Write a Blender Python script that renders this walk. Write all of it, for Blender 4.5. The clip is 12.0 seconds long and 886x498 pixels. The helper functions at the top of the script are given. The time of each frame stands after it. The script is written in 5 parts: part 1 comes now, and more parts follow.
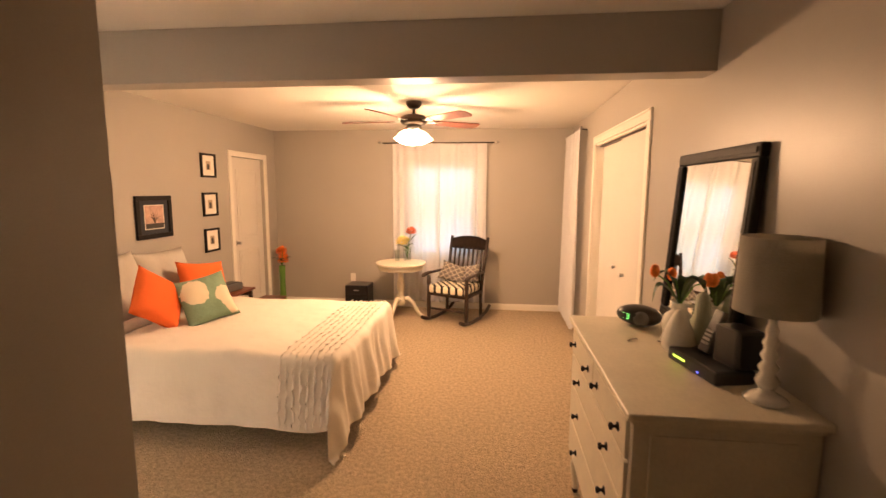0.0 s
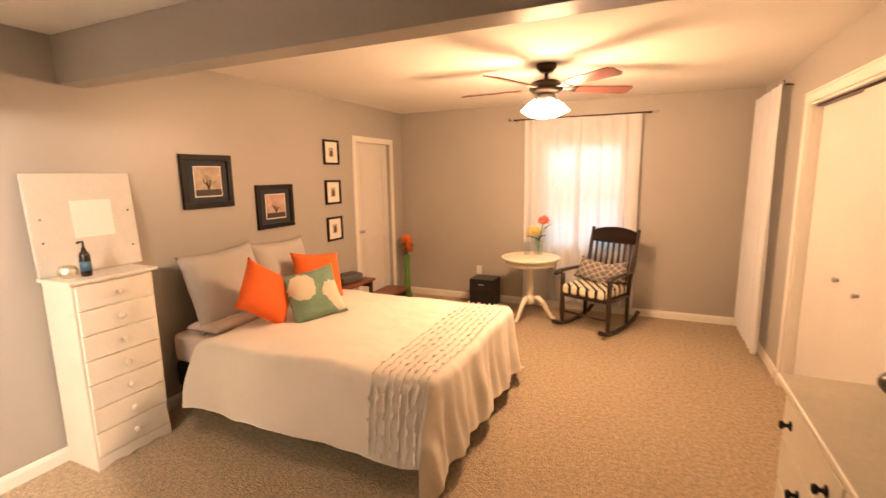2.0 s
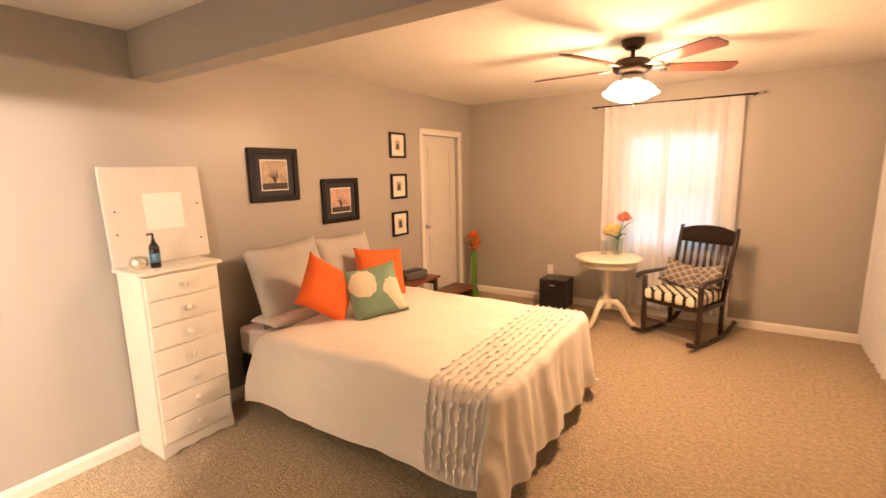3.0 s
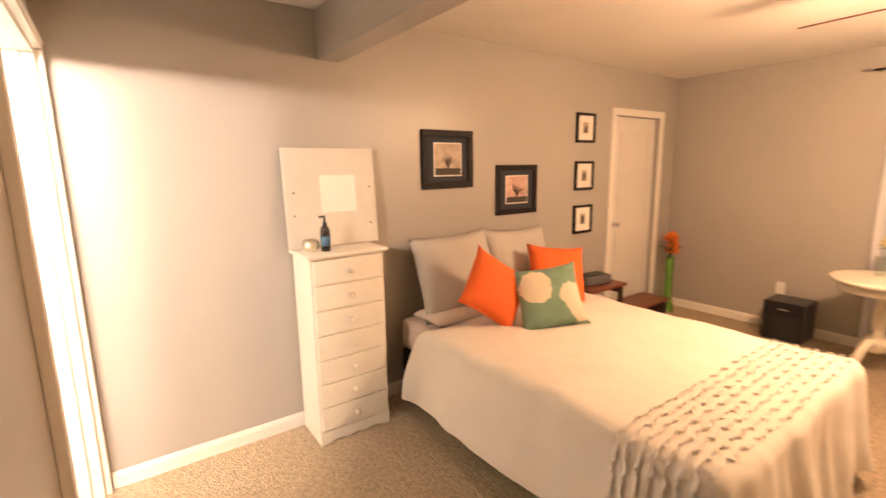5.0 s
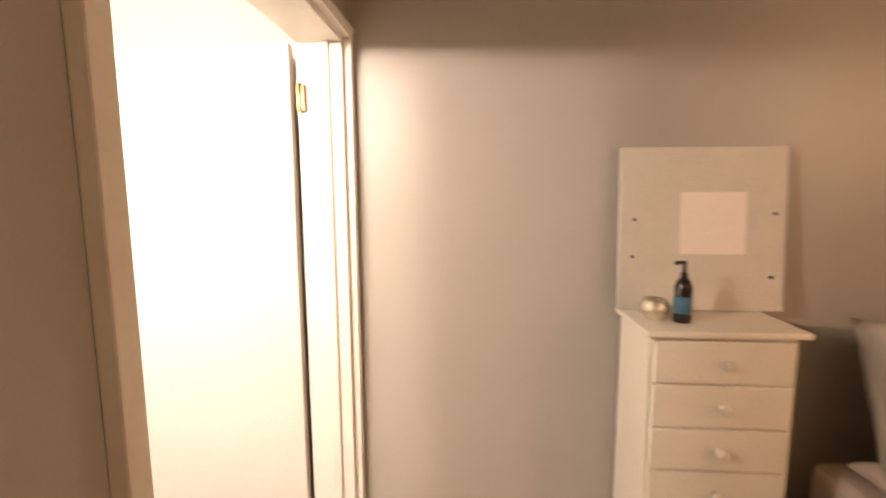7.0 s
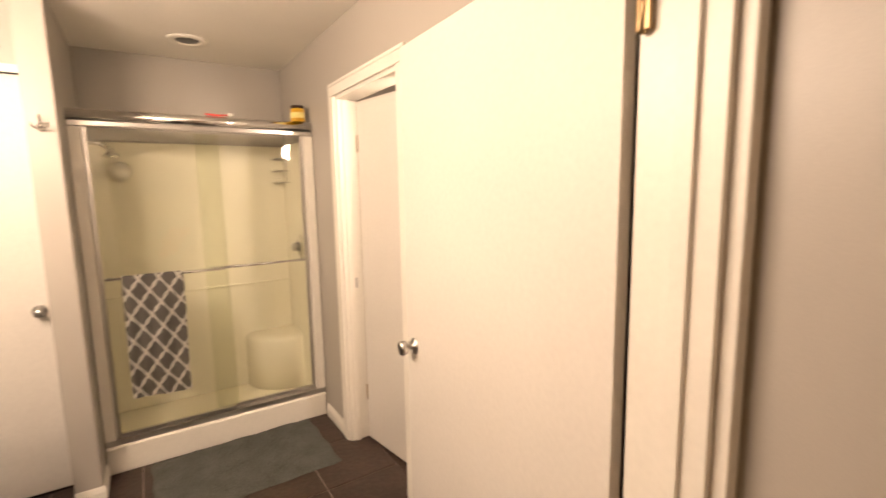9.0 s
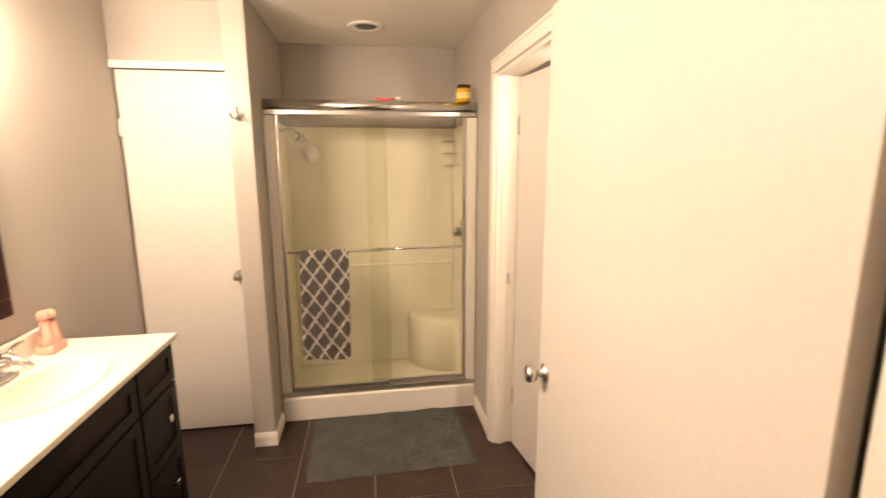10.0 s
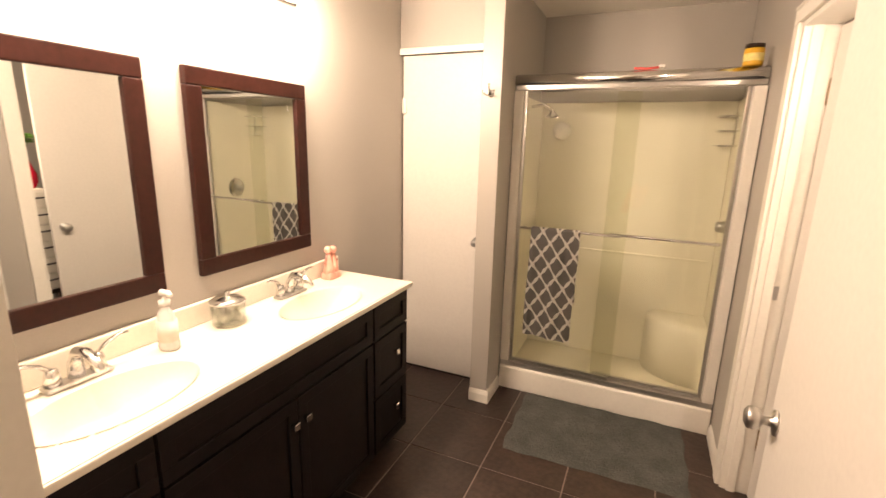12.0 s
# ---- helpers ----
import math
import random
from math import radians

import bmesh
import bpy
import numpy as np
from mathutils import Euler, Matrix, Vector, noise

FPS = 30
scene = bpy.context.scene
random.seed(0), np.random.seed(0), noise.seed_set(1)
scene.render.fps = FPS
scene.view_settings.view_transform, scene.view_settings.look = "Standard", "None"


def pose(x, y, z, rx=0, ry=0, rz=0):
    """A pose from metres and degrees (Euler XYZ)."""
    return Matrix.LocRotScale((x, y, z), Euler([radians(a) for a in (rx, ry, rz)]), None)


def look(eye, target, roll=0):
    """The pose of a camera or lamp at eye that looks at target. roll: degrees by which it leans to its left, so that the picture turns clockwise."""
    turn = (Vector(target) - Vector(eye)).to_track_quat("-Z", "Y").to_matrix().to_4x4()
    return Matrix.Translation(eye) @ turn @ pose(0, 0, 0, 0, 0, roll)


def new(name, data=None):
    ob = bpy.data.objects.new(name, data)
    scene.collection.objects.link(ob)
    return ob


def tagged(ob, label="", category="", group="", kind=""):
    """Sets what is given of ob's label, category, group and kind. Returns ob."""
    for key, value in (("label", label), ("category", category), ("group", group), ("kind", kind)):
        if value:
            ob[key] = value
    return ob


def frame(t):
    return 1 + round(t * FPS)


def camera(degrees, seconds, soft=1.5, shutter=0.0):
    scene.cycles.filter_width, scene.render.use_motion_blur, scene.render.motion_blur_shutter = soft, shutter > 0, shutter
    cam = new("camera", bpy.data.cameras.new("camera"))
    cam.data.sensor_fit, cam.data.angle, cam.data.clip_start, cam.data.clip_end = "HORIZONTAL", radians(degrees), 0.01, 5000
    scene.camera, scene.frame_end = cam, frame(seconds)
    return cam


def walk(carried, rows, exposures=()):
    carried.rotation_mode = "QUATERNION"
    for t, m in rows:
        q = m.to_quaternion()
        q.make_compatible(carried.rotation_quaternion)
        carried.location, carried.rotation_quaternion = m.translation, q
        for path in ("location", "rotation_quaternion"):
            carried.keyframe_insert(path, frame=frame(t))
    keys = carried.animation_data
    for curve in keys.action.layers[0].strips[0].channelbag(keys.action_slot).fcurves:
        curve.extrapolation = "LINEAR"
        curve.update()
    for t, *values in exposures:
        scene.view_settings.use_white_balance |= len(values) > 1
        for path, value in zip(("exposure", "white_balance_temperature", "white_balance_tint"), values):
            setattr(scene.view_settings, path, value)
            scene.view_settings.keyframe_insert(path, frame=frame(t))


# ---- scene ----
cam = camera(88.2, 12.0, shutter=0.5)

EXPOSURES = [(0, 0.42, 6450, 10), (2.5, 0.44, 6400, 10), (4.5, 0.5, 6350, 10), (5, 0.48, 6150, 9), (6.0, 0.25, 5950, 8), (6.7, -0.25, 5950, 8), (8.3, -1.32, 6500, 10), (9.5, -1.52, 6800, 10), (10.5, -1.56, 6850, 10), (12, -1.52, 6650, 10)]
PATH = [
    (0, (0.081, 0.172, 1.642), (-0.142, 2.143, 1.384), 0.3),
    (0.5, (0.093, 0.375, 1.642), (-0.248, 2.328, 1.375), 0.3),
    (1, (0.088, 0.561, 1.638), (-0.397, 2.481, 1.355), 0.0),
    (1.5, (0.082, 0.719, 1.64), (-0.56, 2.589, 1.336), -0.5),
    (2, (0.064, 0.856, 1.648), (-0.744, 2.656, 1.322), -0.9),
    (2.5, (0.042, 0.981, 1.654), (-0.914, 2.704, 1.308), -1.1),
    (2.7, (0.018, 1.022, 1.643), (-0.987, 2.717, 1.3), -1.2),
    (4.5, (-0.227, 1.298, 1.569), (-1.672, 2.636, 1.218), -0.9),
    (5, (-0.365, 1.4, 1.559), (-1.967, 2.545, 1.209), -0.9),
    (5.5, (-0.539, 1.499, 1.542), (-2.309, 2.372, 1.218), -0.9),
    (6, (-0.779, 1.57, 1.563), (-2.665, 2.154, 1.242), -0.6),
    (6.5, (-1.046, 1.609, 1.562), (-3.006, 1.869, 1.259), -0.4),
    (6.7, (-1.161, 1.631, 1.539), (-3.139, 1.744, 1.262), -0.3),
    (8.3, (-1.8, 1.709, 1.519), (-3.371, 0.494, 1.284), -1.6),
    (8.5, (-1.889, 1.665, 1.523), (-3.348, 0.317, 1.284), -1.8),
    (9, (-2.149, 1.583, 1.54), (-3.23, -0.08, 1.275), -1.0),
    (9.5, (-2.296, 1.495, 1.568), (-2.996, -0.351, 1.25), -0.1),
    (10, (-2.432, 1.401, 1.593), (-2.747, -0.542, 1.236), -0.2),
    (10.5, (-2.541, 1.346, 1.589), (-2.465, -0.615, 1.205), -0.2),
    (11, (-2.595, 1.327, 1.584), (-2.197, -0.590, 1.175), 0.1),
    (11.5, (-2.619, 1.320, 1.58), (-1.975, -0.523, 1.146), 0.7),
    (12, (-2.625, 1.325, 1.577), (-1.839, -0.458, 1.125), 1.4),
]
walk(cam, [(t, look(eye, target, roll)) for t, eye, target, roll in PATH], EXPOSURES)

# ---- world and lights ----
world = bpy.data.worlds.new("world")
scene.world = world
world.use_nodes = True
sky = world.node_tree.nodes.new("ShaderNodeTexSky")
sky.sky_type, sky.sun_disc = "NISHITA", False
sky.sun_elevation, sky.sun_rotation = radians(40), radians(150)
world.node_tree.links.new(sky.outputs[0], world.node_tree.nodes["Background"].inputs[0])
world.node_tree.nodes["Background"].inputs[1].default_value = 0.08


def lamp(name, place, watts, colour, radius):
    data = bpy.data.lights.new(name, "POINT")
    data.energy, data.color, data.shadow_soft_size = watts, colour, radius
    ob = new(name, data)
    ob.location = place
    return ob


FAN = Vector((-0.68, 4.45, 2.44))
FAN_WARM = (1.0, 0.56, 0.295)
BATH_WARM = (1.0, 0.755, 0.585)
for k in range(4):
    a = radians(35 + 90 * k)
    lamp("fan_bulb", (FAN.x + 0.125 * math.cos(a), FAN.y + 0.125 * math.sin(a), 2.035), 36, FAN_WARM, 0.075)
for y in (-0.26, 0.10, 0.46, 0.82):
    lamp("vanity_bulb", (-1.30, y, 2.10), 118, BATH_WARM, 0.05)
# added fill without a fixture, hidden behind the jamb to brighten the drawer tower
lamp("side_room_fill", (-3.36, 0.02, 1.9), 150, BATH_WARM, 0.08)

# ---- materials ----


def material(name, colour, rough=0.5, metal=0.0, var=0.12, scale=6.0, fine=90.0, bump=0.1, bump_scale=None, coat=0.0, spec=0.5, depth=0.01):
    """A painted or solid surface with variation at two scales and a fine relief."""
    m = bpy.data.materials.new(name)
    m.use_nodes = True
    t = m.node_tree
    n, l = t.nodes, t.links
    p = n["Principled BSDF"]
    p.inputs["Roughness"].default_value = rough
    p.inputs["Metallic"].default_value = metal
    p.inputs["Coat Weight"].default_value = coat
    p.inputs["Specular IOR Level"].default_value = spec
    co = n.new("ShaderNodeTexCoord")
    big, small = n.new("ShaderNodeTexNoise"), n.new("ShaderNodeTexNoise")
    big.inputs["Scale"].default_value, small.inputs["Scale"].default_value = scale, fine
    big.inputs["Detail"].default_value = small.inputs["Detail"].default_value = 3
    l.new(co.outputs["Object"], big.inputs["Vector"])
    l.new(co.outputs["Object"], small.inputs["Vector"])
    add = n.new("ShaderNodeMath")
    add.operation = "ADD"
    l.new(big.outputs[0], add.inputs[0])
    l.new(small.outputs[0], add.inputs[1])
    ramp = n.new("ShaderNodeMapRange")
    ramp.inputs["From Min"].default_value, ramp.inputs["From Max"].default_value = 0.6, 1.4
    ramp.inputs["To Min"].default_value, ramp.inputs["To Max"].default_value = 1 - var, 1 + var
    l.new(add.outputs[0], ramp.inputs["Value"])
    mul = n.new("ShaderNodeVectorMath")
    mul.operation = "SCALE"
    mul.inputs[0].default_value = colour
    l.new(ramp.outputs[0], mul.inputs["Scale"])
    l.new(mul.outputs[0], p.inputs["Base Color"])
    rr = n.new("ShaderNodeMapRange")
    rr.inputs["To Min"].default_value, rr.inputs["To Max"].default_value = rough * 0.85, min(1, rough * 1.15)
    l.new(big.outputs[0], rr.inputs["Value"])
    l.new(rr.outputs[0], p.inputs["Roughness"])
    if bump:
        b = n.new("ShaderNodeBump")
        b.inputs["Strength"].default_value, b.inputs["Distance"].default_value = bump, depth
        tex = small
        if bump_scale:
            tex = n.new("ShaderNodeTexNoise")
            tex.inputs["Scale"].default_value, tex.inputs["Detail"].default_value = bump_scale, 4
            l.new(co.outputs["Object"], tex.inputs["Vector"])
        l.new(tex.outputs[0], b.inputs["Height"])
        l.new(b.outputs[0], p.inputs["Normal"])
    return m


def mathn(t, op, a, b=None):
    node = t.nodes.new("ShaderNodeMath")
    node.operation = op
    for k, v in enumerate((a, b)):
        if v is None:
            continue
        if isinstance(v, (int, float)):
            node.inputs[k].default_value = v
        else:
            t.links.new(v, node.inputs[k])
    return node.outputs[0]


def principled(m):
    return m.node_tree.nodes["Principled BSDF"]


def base_mix(m, factor, colour):
    """Lays a second colour over the base colour where factor is 1."""
    t = m.node_tree
    p = principled(m)
    old = p.inputs["Base Color"].links[0].from_socket
    mix = t.nodes.new("ShaderNodeMix")
    mix.data_type = "RGBA"
    t.links.new(factor, mix.inputs[0])
    t.links.new(old, mix.inputs[6])
    mix.inputs[7].default_value = (*colour, 1)
    t.links.new(mix.outputs[2], p.inputs["Base Color"])


def lattice(m, axes, size, width, colour, round_=0.0):
    """A woven or printed diamond trellis."""
    t = m.node_tree
    co = t.nodes.new("ShaderNodeTexCoord")
    sep = t.nodes.new("ShaderNodeSeparateXYZ")
    t.links.new(co.outputs["Object"], sep.inputs[0])
    u = mathn(t, "DIVIDE", sep.outputs[axes[0]], size[0])
    v = mathn(t, "DIVIDE", sep.outputs[axes[1]], size[1])
    if round_:
        u0 = u
        u = mathn(t, "ADD", u, mathn(t, "MULTIPLY", mathn(t, "SINE", mathn(t, "MULTIPLY", v, 4 * math.pi)), round_))
        v = mathn(t, "ADD", v, mathn(t, "MULTIPLY", mathn(t, "SINE", mathn(t, "MULTIPLY", u0, 4 * math.pi)), round_))
    a = mathn(t, "ABSOLUTE", mathn(t, "SUBTRACT", mathn(t, "FRACT", mathn(t, "ADD", u, v)), 0.5))
    b = mathn(t, "ABSOLUTE", mathn(t, "SUBTRACT", mathn(t, "FRACT", mathn(t, "SUBTRACT", u, v)), 0.5))
    base_mix(m, mathn(t, "GREATER_THAN", mathn(t, "MAXIMUM", a, b), 0.5 - width), colour)


def glow(name, colour, strength):
    m = bpy.data.materials.new(name)
    m.use_nodes = True
    p = principled(m)
    p.inputs["Base Color"].default_value = (0.8, 0.78, 0.72, 1)
    p.inputs["Emission Color"].default_value = (*colour, 1)
    p.inputs["Emission Strength"].default_value = strength
    return m


def glassy(name, colour=(1, 1, 1), rough=0.0, tint=0.9):
    """Thin clear glass: see-through with a mirror-like gloss."""
    m = bpy.data.materials.new(name)
    m.use_nodes = True
    t = m.node_tree
    clear, gloss, mix, fres = (t.nodes.new(k) for k in ("ShaderNodeBsdfTransparent", "ShaderNodeBsdfGlossy", "ShaderNodeMixShader", "ShaderNodeLayerWeight"))
    clear.inputs[0].default_value = (*[c * tint for c in colour], 1)
    gloss.inputs["Roughness"].default_value = rough
    t.links.new(mathn(t, "ADD", mathn(t, "MULTIPLY", mathn(t, "POWER", fres.outputs["Facing"], 5.0), 0.9), 0.04), mix.inputs[0])
    t.links.new(clear.outputs[0], mix.inputs[1])
    t.links.new(gloss.outputs[0], mix.inputs[2])
    t.links.new(mix.outputs[0], t.nodes["Material Output"].inputs[0])
    return m


def sheer(name):
    m = bpy.data.materials.new(name)
    m.use_nodes = True
    t = m.node_tree
    diff, tran, clear, m1, m2 = (t.nodes.new(k) for k in ("ShaderNodeBsdfDiffuse", "ShaderNodeBsdfTranslucent", "ShaderNodeBsdfTransparent", "ShaderNodeMixShader", "ShaderNodeMixShader"))
    diff.inputs[0].default_value = (0.84, 0.85, 0.88, 1)
    tran.inputs[0].default_value = (0.85, 0.84, 0.83, 1)
    co, weave = t.nodes.new("ShaderNodeTexCoord"), t.nodes.new("ShaderNodeTexNoise")
    weave.inputs["Scale"].default_value = 60
    t.links.new(co.outputs["Object"], weave.inputs["Vector"])
    m1.inputs[0].default_value = 0.3
    t.links.new(diff.outputs[0], m1.inputs[1])
    t.links.new(tran.outputs[0], m1.inputs[2])
    f = mathn(t, "ADD", mathn(t, "MULTIPLY", weave.outputs[0], 0.10), 0.03)
    t.links.new(f, m2.inputs[0])
    t.links.new(m1.outputs[0], m2.inputs[1])
    t.links.new(clear.outputs[0], m2.inputs[2])
    t.links.new(m2.outputs[0], t.nodes["Material Output"].inputs[0])
    return m


PAINT = material("wall_paint", (0.40, 0.375, 0.335), 0.38, var=0.05, scale=1.3, fine=220, bump=0.12, depth=0.002)
CEIL = material("ceiling_paint", (0.78, 0.75, 0.69), 0.9, var=0.05, scale=1.5, fine=140, bump=0.5, depth=0.004)
TRIM = material("white_trim_paint", (0.80, 0.77, 0.70), 0.4, var=0.04, scale=4, fine=60, bump=0.015)
DOORP = material("white_door_paint", (0.68, 0.65, 0.60), 0.45, var=0.05, scale=2, fine=60, bump=0.05)
CARPET = material("beige_carpet", (0.58, 0.465, 0.325), 0.97, var=0.42, scale=38.0, fine=130, bump=1.0, bump_scale=85, spec=0.05, depth=0.035)
CREAM = material("cream_furniture_paint", (0.74, 0.69, 0.56), 0.38, var=0.08, scale=9, fine=70, bump=0.08)
WHITEF = material("white_furniture_paint", (0.82, 0.78, 0.69), 0.42, var=0.05, scale=8, fine=80, bump=0.05)
BOARD = material("worn_white_board", (0.64, 0.61, 0.54), 0.6, var=0.06, scale=14, fine=90, bump=0.2)
PAPER = material("pale_paper", (0.90, 0.82, 0.76), 0.8, var=0.04, bump=0.03)
DARKW = material("dark_stained_wood", (0.030, 0.016, 0.010), 0.32, var=0.35, scale=18, fine=60, bump=0.06)
REDW = material("reddish_wood", (0.16, 0.045, 0.02), 0.35, var=0.3, scale=16, fine=60, bump=0.06)
ESPR = material("espresso_cabinet", (0.009, 0.006, 0.0055), 0.4, spec=0.2, var=0.3, scale=12, fine=70, bump=0.05)
MAHOG = material("mahogany_frame", (0.022, 0.0065, 0.0045), 0.3, spec=0.25, var=0.4, scale=14, fine=50, bump=0.05)
BLACKF = material("black_frame", (0.009, 0.007, 0.006), 0.55, spec=0.25, var=0.25, scale=20, bump=0.05)
BLACKP = material("black_plastic", (0.010, 0.010, 0.012), 0.3, var=0.2, bump=0.03)
GREYP = material("grey_plastic", (0.10, 0.10, 0.10), 0.4, var=0.15, bump=0.04)
CHROME = material("chrome", (0.78, 0.77, 0.75), 0.12, 1.0, var=0.04, bump=0)
BRASS = material("dull_brass", (0.30, 0.21, 0.11), 0.4, 0.9, var=0.15, bump=0.02)
STEEL = material("brushed_steel", (0.55, 0.54, 0.52), 0.3, 1.0, var=0.08, bump=0.02)
BRONZE = material("dark_bronze", (0.05, 0.03, 0.02), 0.35, 0.7, var=0.2, bump=0.03)
DUVET = material("white_cotton_duvet", (0.80, 0.76, 0.69), 0.9, var=0.04, scale=4, fine=200, bump=0.35, bump_scale=9, spec=0.1, depth=0.02)
SHEET = material("pale_cotton_sheet", (0.72, 0.64, 0.58), 0.9, var=0.06, bump=0.3, bump_scale=14, spec=0.1)
SHAM = material("grey_linen", (0.50, 0.48, 0.44), 0.92, var=0.07, scale=5, fine=180, bump=0.3, bump_scale=12, spec=0.1)
ORANGE = material("orange_cotton", (0.80, 0.155, 0.04), 0.9, var=0.08, scale=5, fine=160, bump=0.3, bump_scale=12, spec=0.1)
TEAL = material("teal_print_cotton", (0.22, 0.33, 0.235), 0.9, var=0.2, scale=9, fine=120, bump=0.25, spec=0.1)
CUSH = material("cream_cushion_cotton", (0.72, 0.66, 0.52), 0.9, var=0.05, bump=0.2, spec=0.1)
THROW = material("grey_print_cotton", (0.16, 0.14, 0.13), 0.9, var=0.1, bump=0.2, spec=0.1)
TOWEL = material("grey_towel", (0.16, 0.15, 0.135), 0.95, var=0.12, scale=20, fine=200, bump=0.6, spec=0.1)
MAT = material("grey_green_bath_mat", (0.085, 0.088, 0.080), 0.98, var=0.35, scale=8, fine=120, bump=1.0, bump_scale=130, spec=0.05)
TILE = material("dark_slate_tile", (0.036, 0.023, 0.018), 0.42, spec=0.35, var=0.5, scale=7, fine=40, bump=0.2)
GROUT = material("tile_grout", (0.24, 0.195, 0.16), 0.9, var=0.15, bump=0.2)
COUNTER = material("cultured_marble", (0.84, 0.79, 0.69), 0.22, var=0.05, scale=5, bump=0.02)
BASIN = material("cream_basin", (0.81, 0.75, 0.65), 0.2, var=0.04, scale=5, bump=0.02)
SURR = material("cream_shower_panel", (0.84, 0.80, 0.68), 0.3, var=0.05, scale=3, bump=0.03)
WHITEP = material("white_plastic", (0.80, 0.78, 0.74), 0.35, var=0.04, bump=0.02)
CERAM = material("white_ceramic", (0.80, 0.78, 0.70), 0.18, var=0.05, bump=0.03)
PALEG = material("pale_green_ceramic", (0.42, 0.46, 0.36), 0.2, var=0.1, bump=0.03)
LEAF = material("leaf_green", (0.03, 0.075, 0.015), 0.5, var=0.4, scale=30, bump=0.1)
STEM = material("stem_green", (0.10, 0.24, 0.03), 0.5, var=0.3, scale=20, bump=0.1)
PETO = material("orange_petal", (0.85, 0.22, 0.03), 0.7, var=0.25, scale=40, bump=0.1)
PETR = material("red_orange_petal", (0.82, 0.20, 0.09), 0.7, var=0.25, scale=40, bump=0.1)
PETY = material("yellow_petal", (0.86, 0.74, 0.28), 0.7, var=0.2, scale=40, bump=0.1)
SHADE = material("linen_lamp_shade", (0.58, 0.55, 0.47), 0.85, var=0.08, scale=6, fine=200, bump=0.2)
PINK = material("pink_ceramic", (0.85, 0.42, 0.33), 0.3, var=0.2, scale=12, bump=0.02)
REDG = material("red_glass_vase", (0.65, 0.02, 0.05), 0.15, var=0.1, bump=0)
YELL = material("yellow_wax", (0.72, 0.42, 0.03), 0.4, var=0.15, bump=0.02)
BOTTLE = material("brown_black_bottle", (0.012, 0.008, 0.007), 0.2, var=0.2, bump=0)
BLUEL = material("pale_blue_label", (0.05, 0.13, 0.22), 0.6, var=0.1, bump=0)
SOAPM = material("clear_soap_bottle", (0.72, 0.72, 0.70), 0.15, var=0.1, bump=0)
MATB = material("dark_picture_mat", (0.030, 0.034, 0.045), 0.9, var=0.1, bump=0.05)
MATW = material("white_picture_mat", (0.78, 0.74, 0.66), 0.8, var=0.03, bump=0.02)
PRINT = material("sepia_print", (0.42, 0.33, 0.24), 0.5, var=0.3, scale=16, fine=45, bump=0)
PRINTP = material("pink_sepia_print", (0.50, 0.33, 0.27), 0.5, var=0.35, scale=12, fine=40, bump=0)
INK = material("dark_ink", (0.05, 0.04, 0.035), 0.7, var=0.3, scale=30, bump=0)
RED = material("red_plastic", (0.6, 0.05, 0.04), 0.4, var=0.1, bump=0)
# near-black paints the shade under mattress and linen door; grille cloth too
DIM = material("shade_and_cloth_black", (0.01, 0.009, 0.008), 0.9, var=0.1, bump=0)
SILVER = material("crackled_silver_glass", (0.72, 0.68, 0.55), 0.25, 0.8, var=0.4, scale=45, fine=90, bump=0.4)
MIRROR = bpy.data.materials.new("mirror_glass")
MIRROR.use_nodes = True
principled(MIRROR).inputs["Metallic"].default_value = 1
principled(MIRROR).inputs["Roughness"].default_value = 0.01
principled(MIRROR).inputs["Base Color"].default_value = (0.86, 0.88, 0.86, 1)
GLASS = glassy("clear_glass", (0.98, 1.0, 0.98), 0.0, 0.97)
SHOWERG = glassy("shower_glass", (0.99, 1.0, 0.95), 0.02, 0.97)
SHEER = sheer("white_sheer_curtain")
BULB = glow("lit_frosted_shade", (1.0, 0.74, 0.42), 9)
BULB2 = glow("lit_globe", (1.0, 0.82, 0.58), 17)
GREENLED = glow("green_display", (0.10, 1.0, 0.15), 1.2)
LIMELED = glow("lime_display", (0.6, 1.0, 0.05), 2.0)
BLUELED = glow("blue_indicator", (0.05, 0.1, 1.0), 3.0)
lattice(TOWEL, (1, 2), (0.095, 0.135), 0.08, (0.72, 0.70, 0.63), 0.035)
lattice(CUSH, (0, 1), (0.10, 0.10), 0.12, (0.02, 0.018, 0.016), 0.06)
lattice(THROW, (0, 2), (0.085, 0.07), 0.09, (0.42, 0.38, 0.33), 0.0)


def bands(m, colour, axis, scale, distort, low, high):
    """Streaks along the grain, or flower shapes, in a second colour."""
    t = m.node_tree
    co, w = t.nodes.new("ShaderNodeTexCoord"), t.nodes.new("ShaderNodeTexWave")
    w.bands_direction = axis
    w.inputs["Scale"].default_value, w.inputs["Distortion"].default_value = scale, distort
    w.inputs["Detail"].default_value = 3
    t.links.new(co.outputs["Object"], w.inputs["Vector"])
    r = t.nodes.new("ShaderNodeMapRange")
    r.inputs["From Min"].default_value, r.inputs["From Max"].default_value = low, high
    t.links.new(w.outputs[0], r.inputs["Value"])
    base_mix(m, r.outputs[0], colour)


